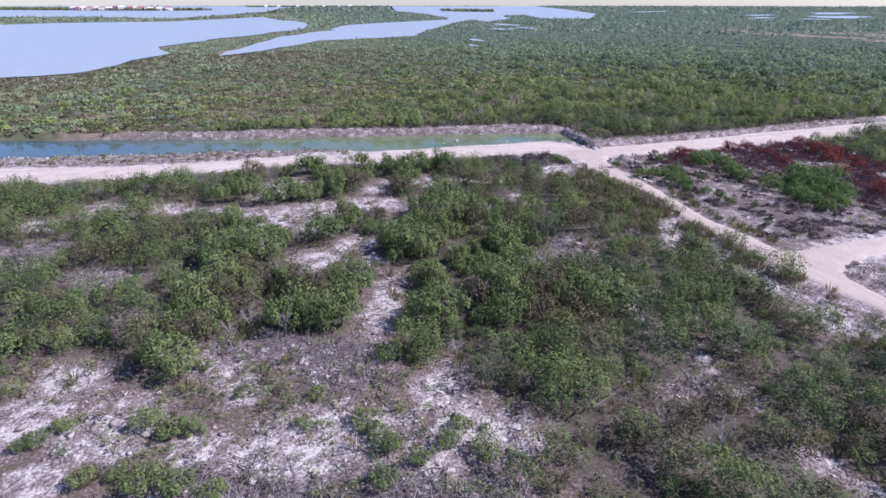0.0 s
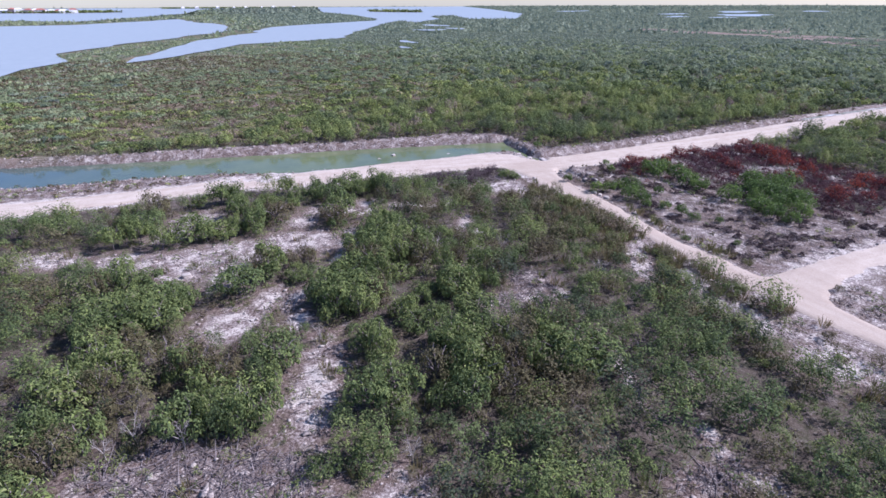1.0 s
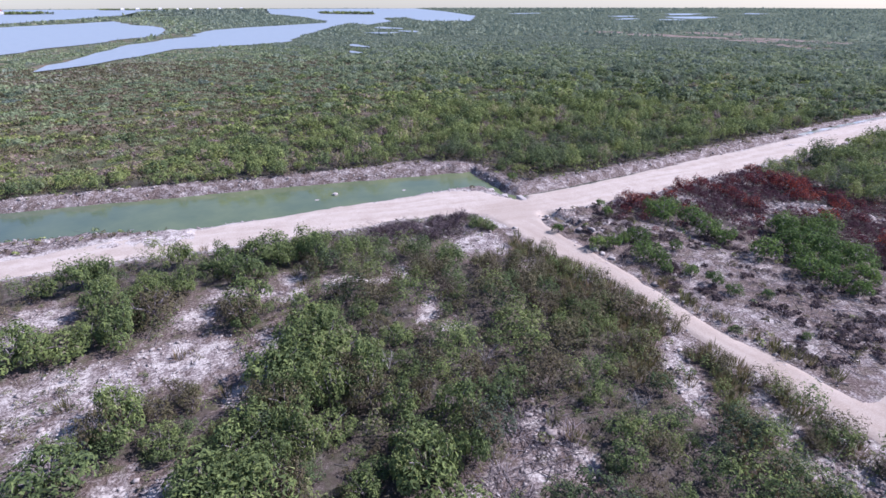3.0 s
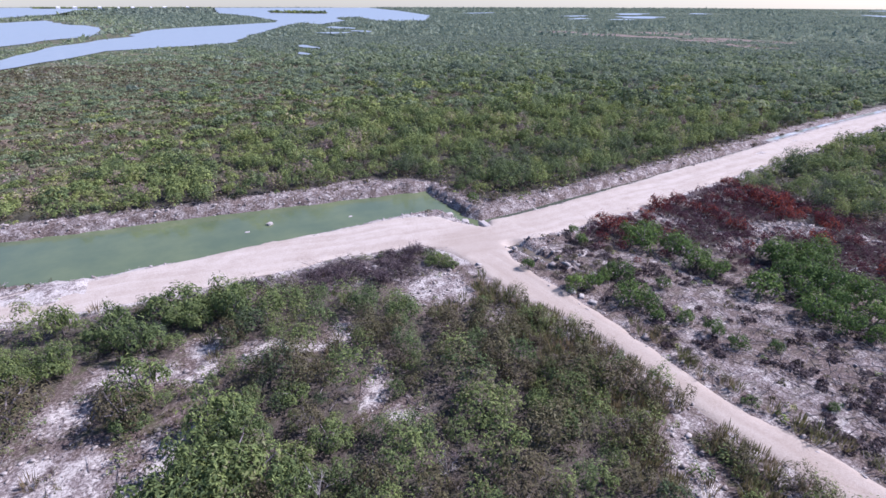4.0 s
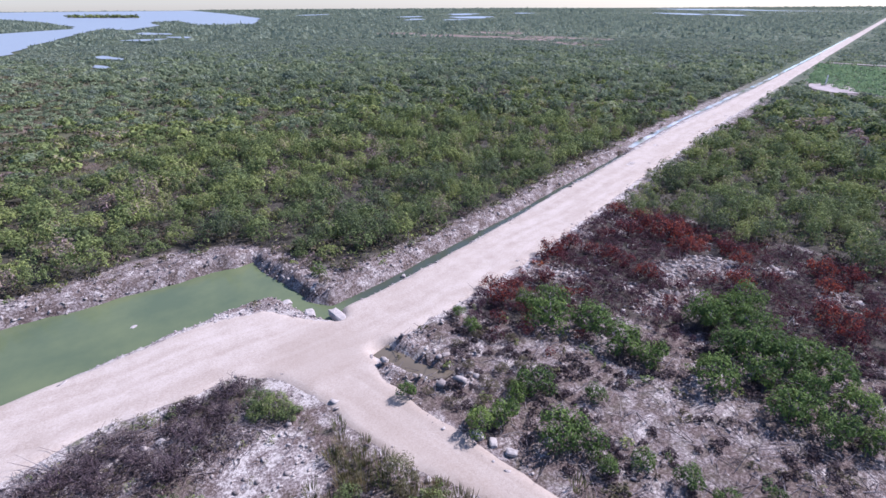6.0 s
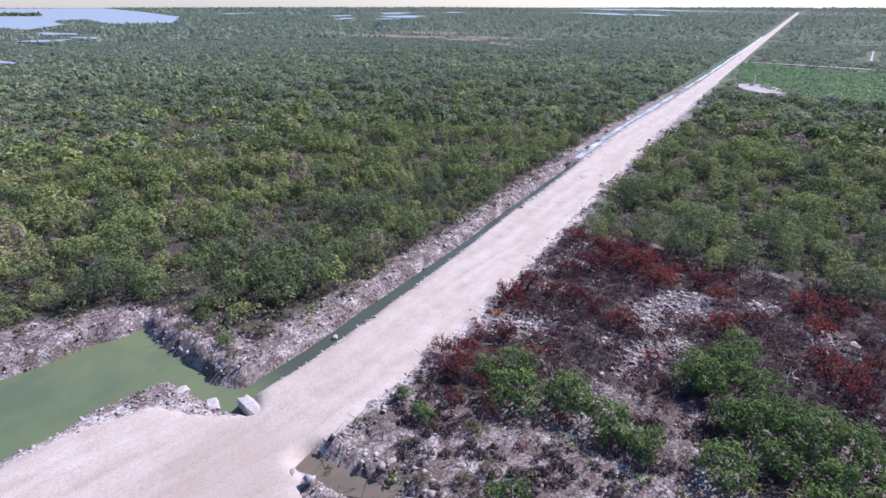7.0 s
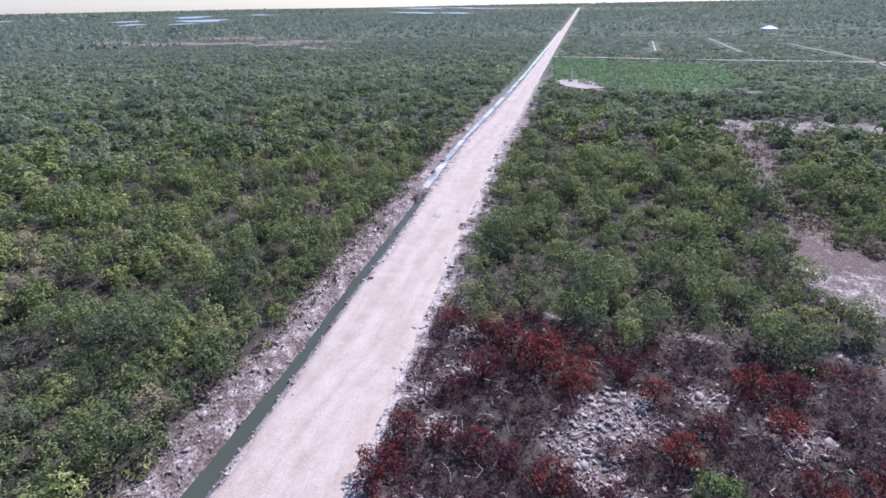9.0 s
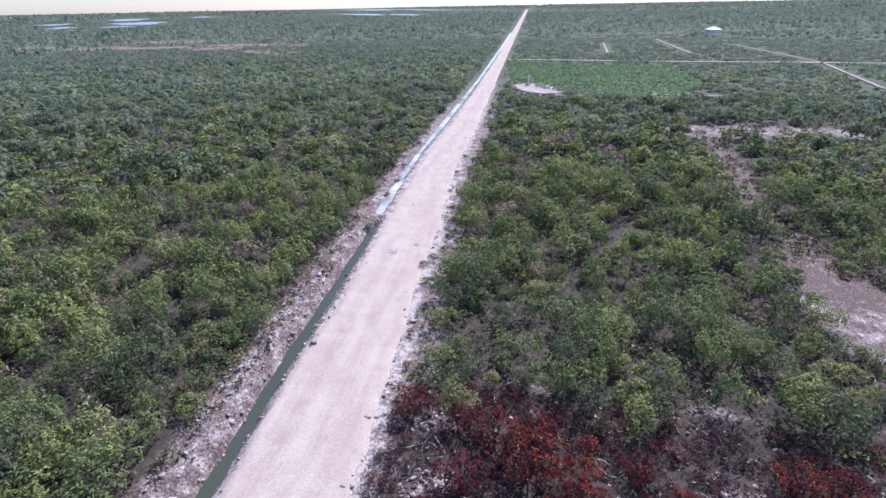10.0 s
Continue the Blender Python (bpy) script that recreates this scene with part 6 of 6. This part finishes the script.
def house(x, y, z, turn, width, depth, height, storeys, wall_mat, roof_mat, label, stilts=0.0, name="house", group=""):
    base = new(name)
    base.matrix_world = pose(x, y, z, 0, 0, turn)
    tagged(base, label, "house", group)
    bm = bmesh.new()
    box(bm, -width / 2, width / 2, -depth / 2, depth / 2, stilts, stilts + height)
    part("wall", bm_mesh("wall", bm, wall_mat), base)
    part("roof", bm_mesh("roof", hip_roof(width, depth, stilts + height + 0.02, min(width, depth) * 0.28), roof_mat), base)
    bm = bmesh.new()
    box(bm, -0.55, 0.55, -0.05, 0.05, -0.7, 0.7)
    pane = bm_mesh("window", bm, GLASS_DARK)
    for s in range(storeys):
        for k in range(max(2, int(width / 3.5))):
            for side in (-1, 1):
                ob = part("window", pane, base)
                ob.location = (-width / 2 + (k + 0.5) * width / max(2, int(width / 3.5)), side * (depth / 2 + 0.02), stilts + height * (s + 0.5) / storeys)
    if stilts:
        bm = bmesh.new()
        box(bm, -0.15, 0.15, -0.15, 0.15, 0, stilts)
        post = bm_mesh("post", bm, WHITE_PAINT)
        for px in (-1, 0, 1):
            for py in (-1, 1):
                ob = part("post", post, base)
                ob.location = (px * (width / 2 - 0.3), py * (depth / 2 - 0.3), 0)
    return base


house(532, -48.5, 0, 12, 9, 7, 2.6, 1, WHITE_PAINT, WHITE_PAINT, "white raised house with a white hipped roof in far scrub", 2.0)

marker = new("marker_post")
marker.matrix_world = pose(258.3, 78.4, 0.2)
tagged(marker, "slim white post on a pale graded pad", "post")
bm = bmesh.new()
bmesh.ops.create_cone(bm, cap_ends=True, segments=12, radius1=0.22, radius2=0.18, depth=3.2, matrix=Matrix.Translation((0, 0, 1.6)))
part("shaft", bm_mesh("shaft", bm, WHITE_PAINT), marker)
bm = bmesh.new()
box(bm, -0.5, 0.5, -0.5, 0.5, -0.1, 0.25)
part("footing", bm_mesh("footing", bm, STONE), marker)

# the town on the strip of land across the lagoon
islands = [[(-1196, 2710), (-806, 2385), (-398, 2180), (-203, 2247), (-281, 2312), (-593, 2521), (-1267, 2993)],
           [(-190, 4000), (350, 4050), (800, 3980), (760, 4100), (350, 4170), (-190, 4120)],
           [(546, 1911), (592, 1751), (643, 1667), (667, 1705), (618, 1831), (571, 1967)]]
for poly in islands:
    flat_outline("island", ragged(poly, 15, 25, 77), 0.8, GROUND, "low green strip of land across the water", "ground")
r = np.random.default_rng(99)
ix, iy = scattered(-1300, 900, 1650, 4200, 13, 99)
inside = (outline_distance(ix, iy, islands[0]) < -6) | (outline_distance(ix, iy, islands[1]) < -6) | (outline_distance(ix, iy, islands[2]) < -3)
ix, iy = ix[inside], iy[inside]
pos = np.stack([ix, iy, np.full(len(ix), 0.8)], -1)
V, F, tone = planted([crown_template(9, 1100 + k, 3) for k in range(3)], pos, np.full(len(ix), 11.0), r.uniform(4, 9, len(ix)), r.uniform(0.1, 0.5, len(ix)), 9.0, 101)
tagged(new("island_wood", fast_mesh("island_wood", V, F, [LEAF], False, {"tone": tone})), "dark green trees along the far shore", "woodland", kind="stuff")
for k in range(16):
    u = k / 15
    x, y = -700 + 340 * u + r.uniform(-9, 9), 2345 - 135 * u + r.uniform(-12, 4)
    w = r.uniform(15, 32)
    pink = k % 3 == 1
    house(x, y, 0.8, r.uniform(-20, 20), w, r.uniform(12, 16), r.uniform(6, 12), 3, PINK_PAINT if pink else WHITE_PAINT, ROOF_RED if k % 2 else WHITE_PAINT,
          "salmon pink waterfront house with a hipped roof" if pink else "white waterfront house with a hipped roof", 0.0, "town_house", "houses of the far town")
for k in range(8):
    x = -60 + 95 * k + r.uniform(-20, 20)
    house(x, float(np.interp(x, [-190, 350, 800], [4010, 4060, 3990])), 0.8, r.uniform(-20, 20), r.uniform(14, 26), 14, r.uniform(5, 9), 3, WHITE_PAINT, WHITE_PAINT,
          "white waterfront building on the far shore", 0.0, "town_house", "houses of the farther town")
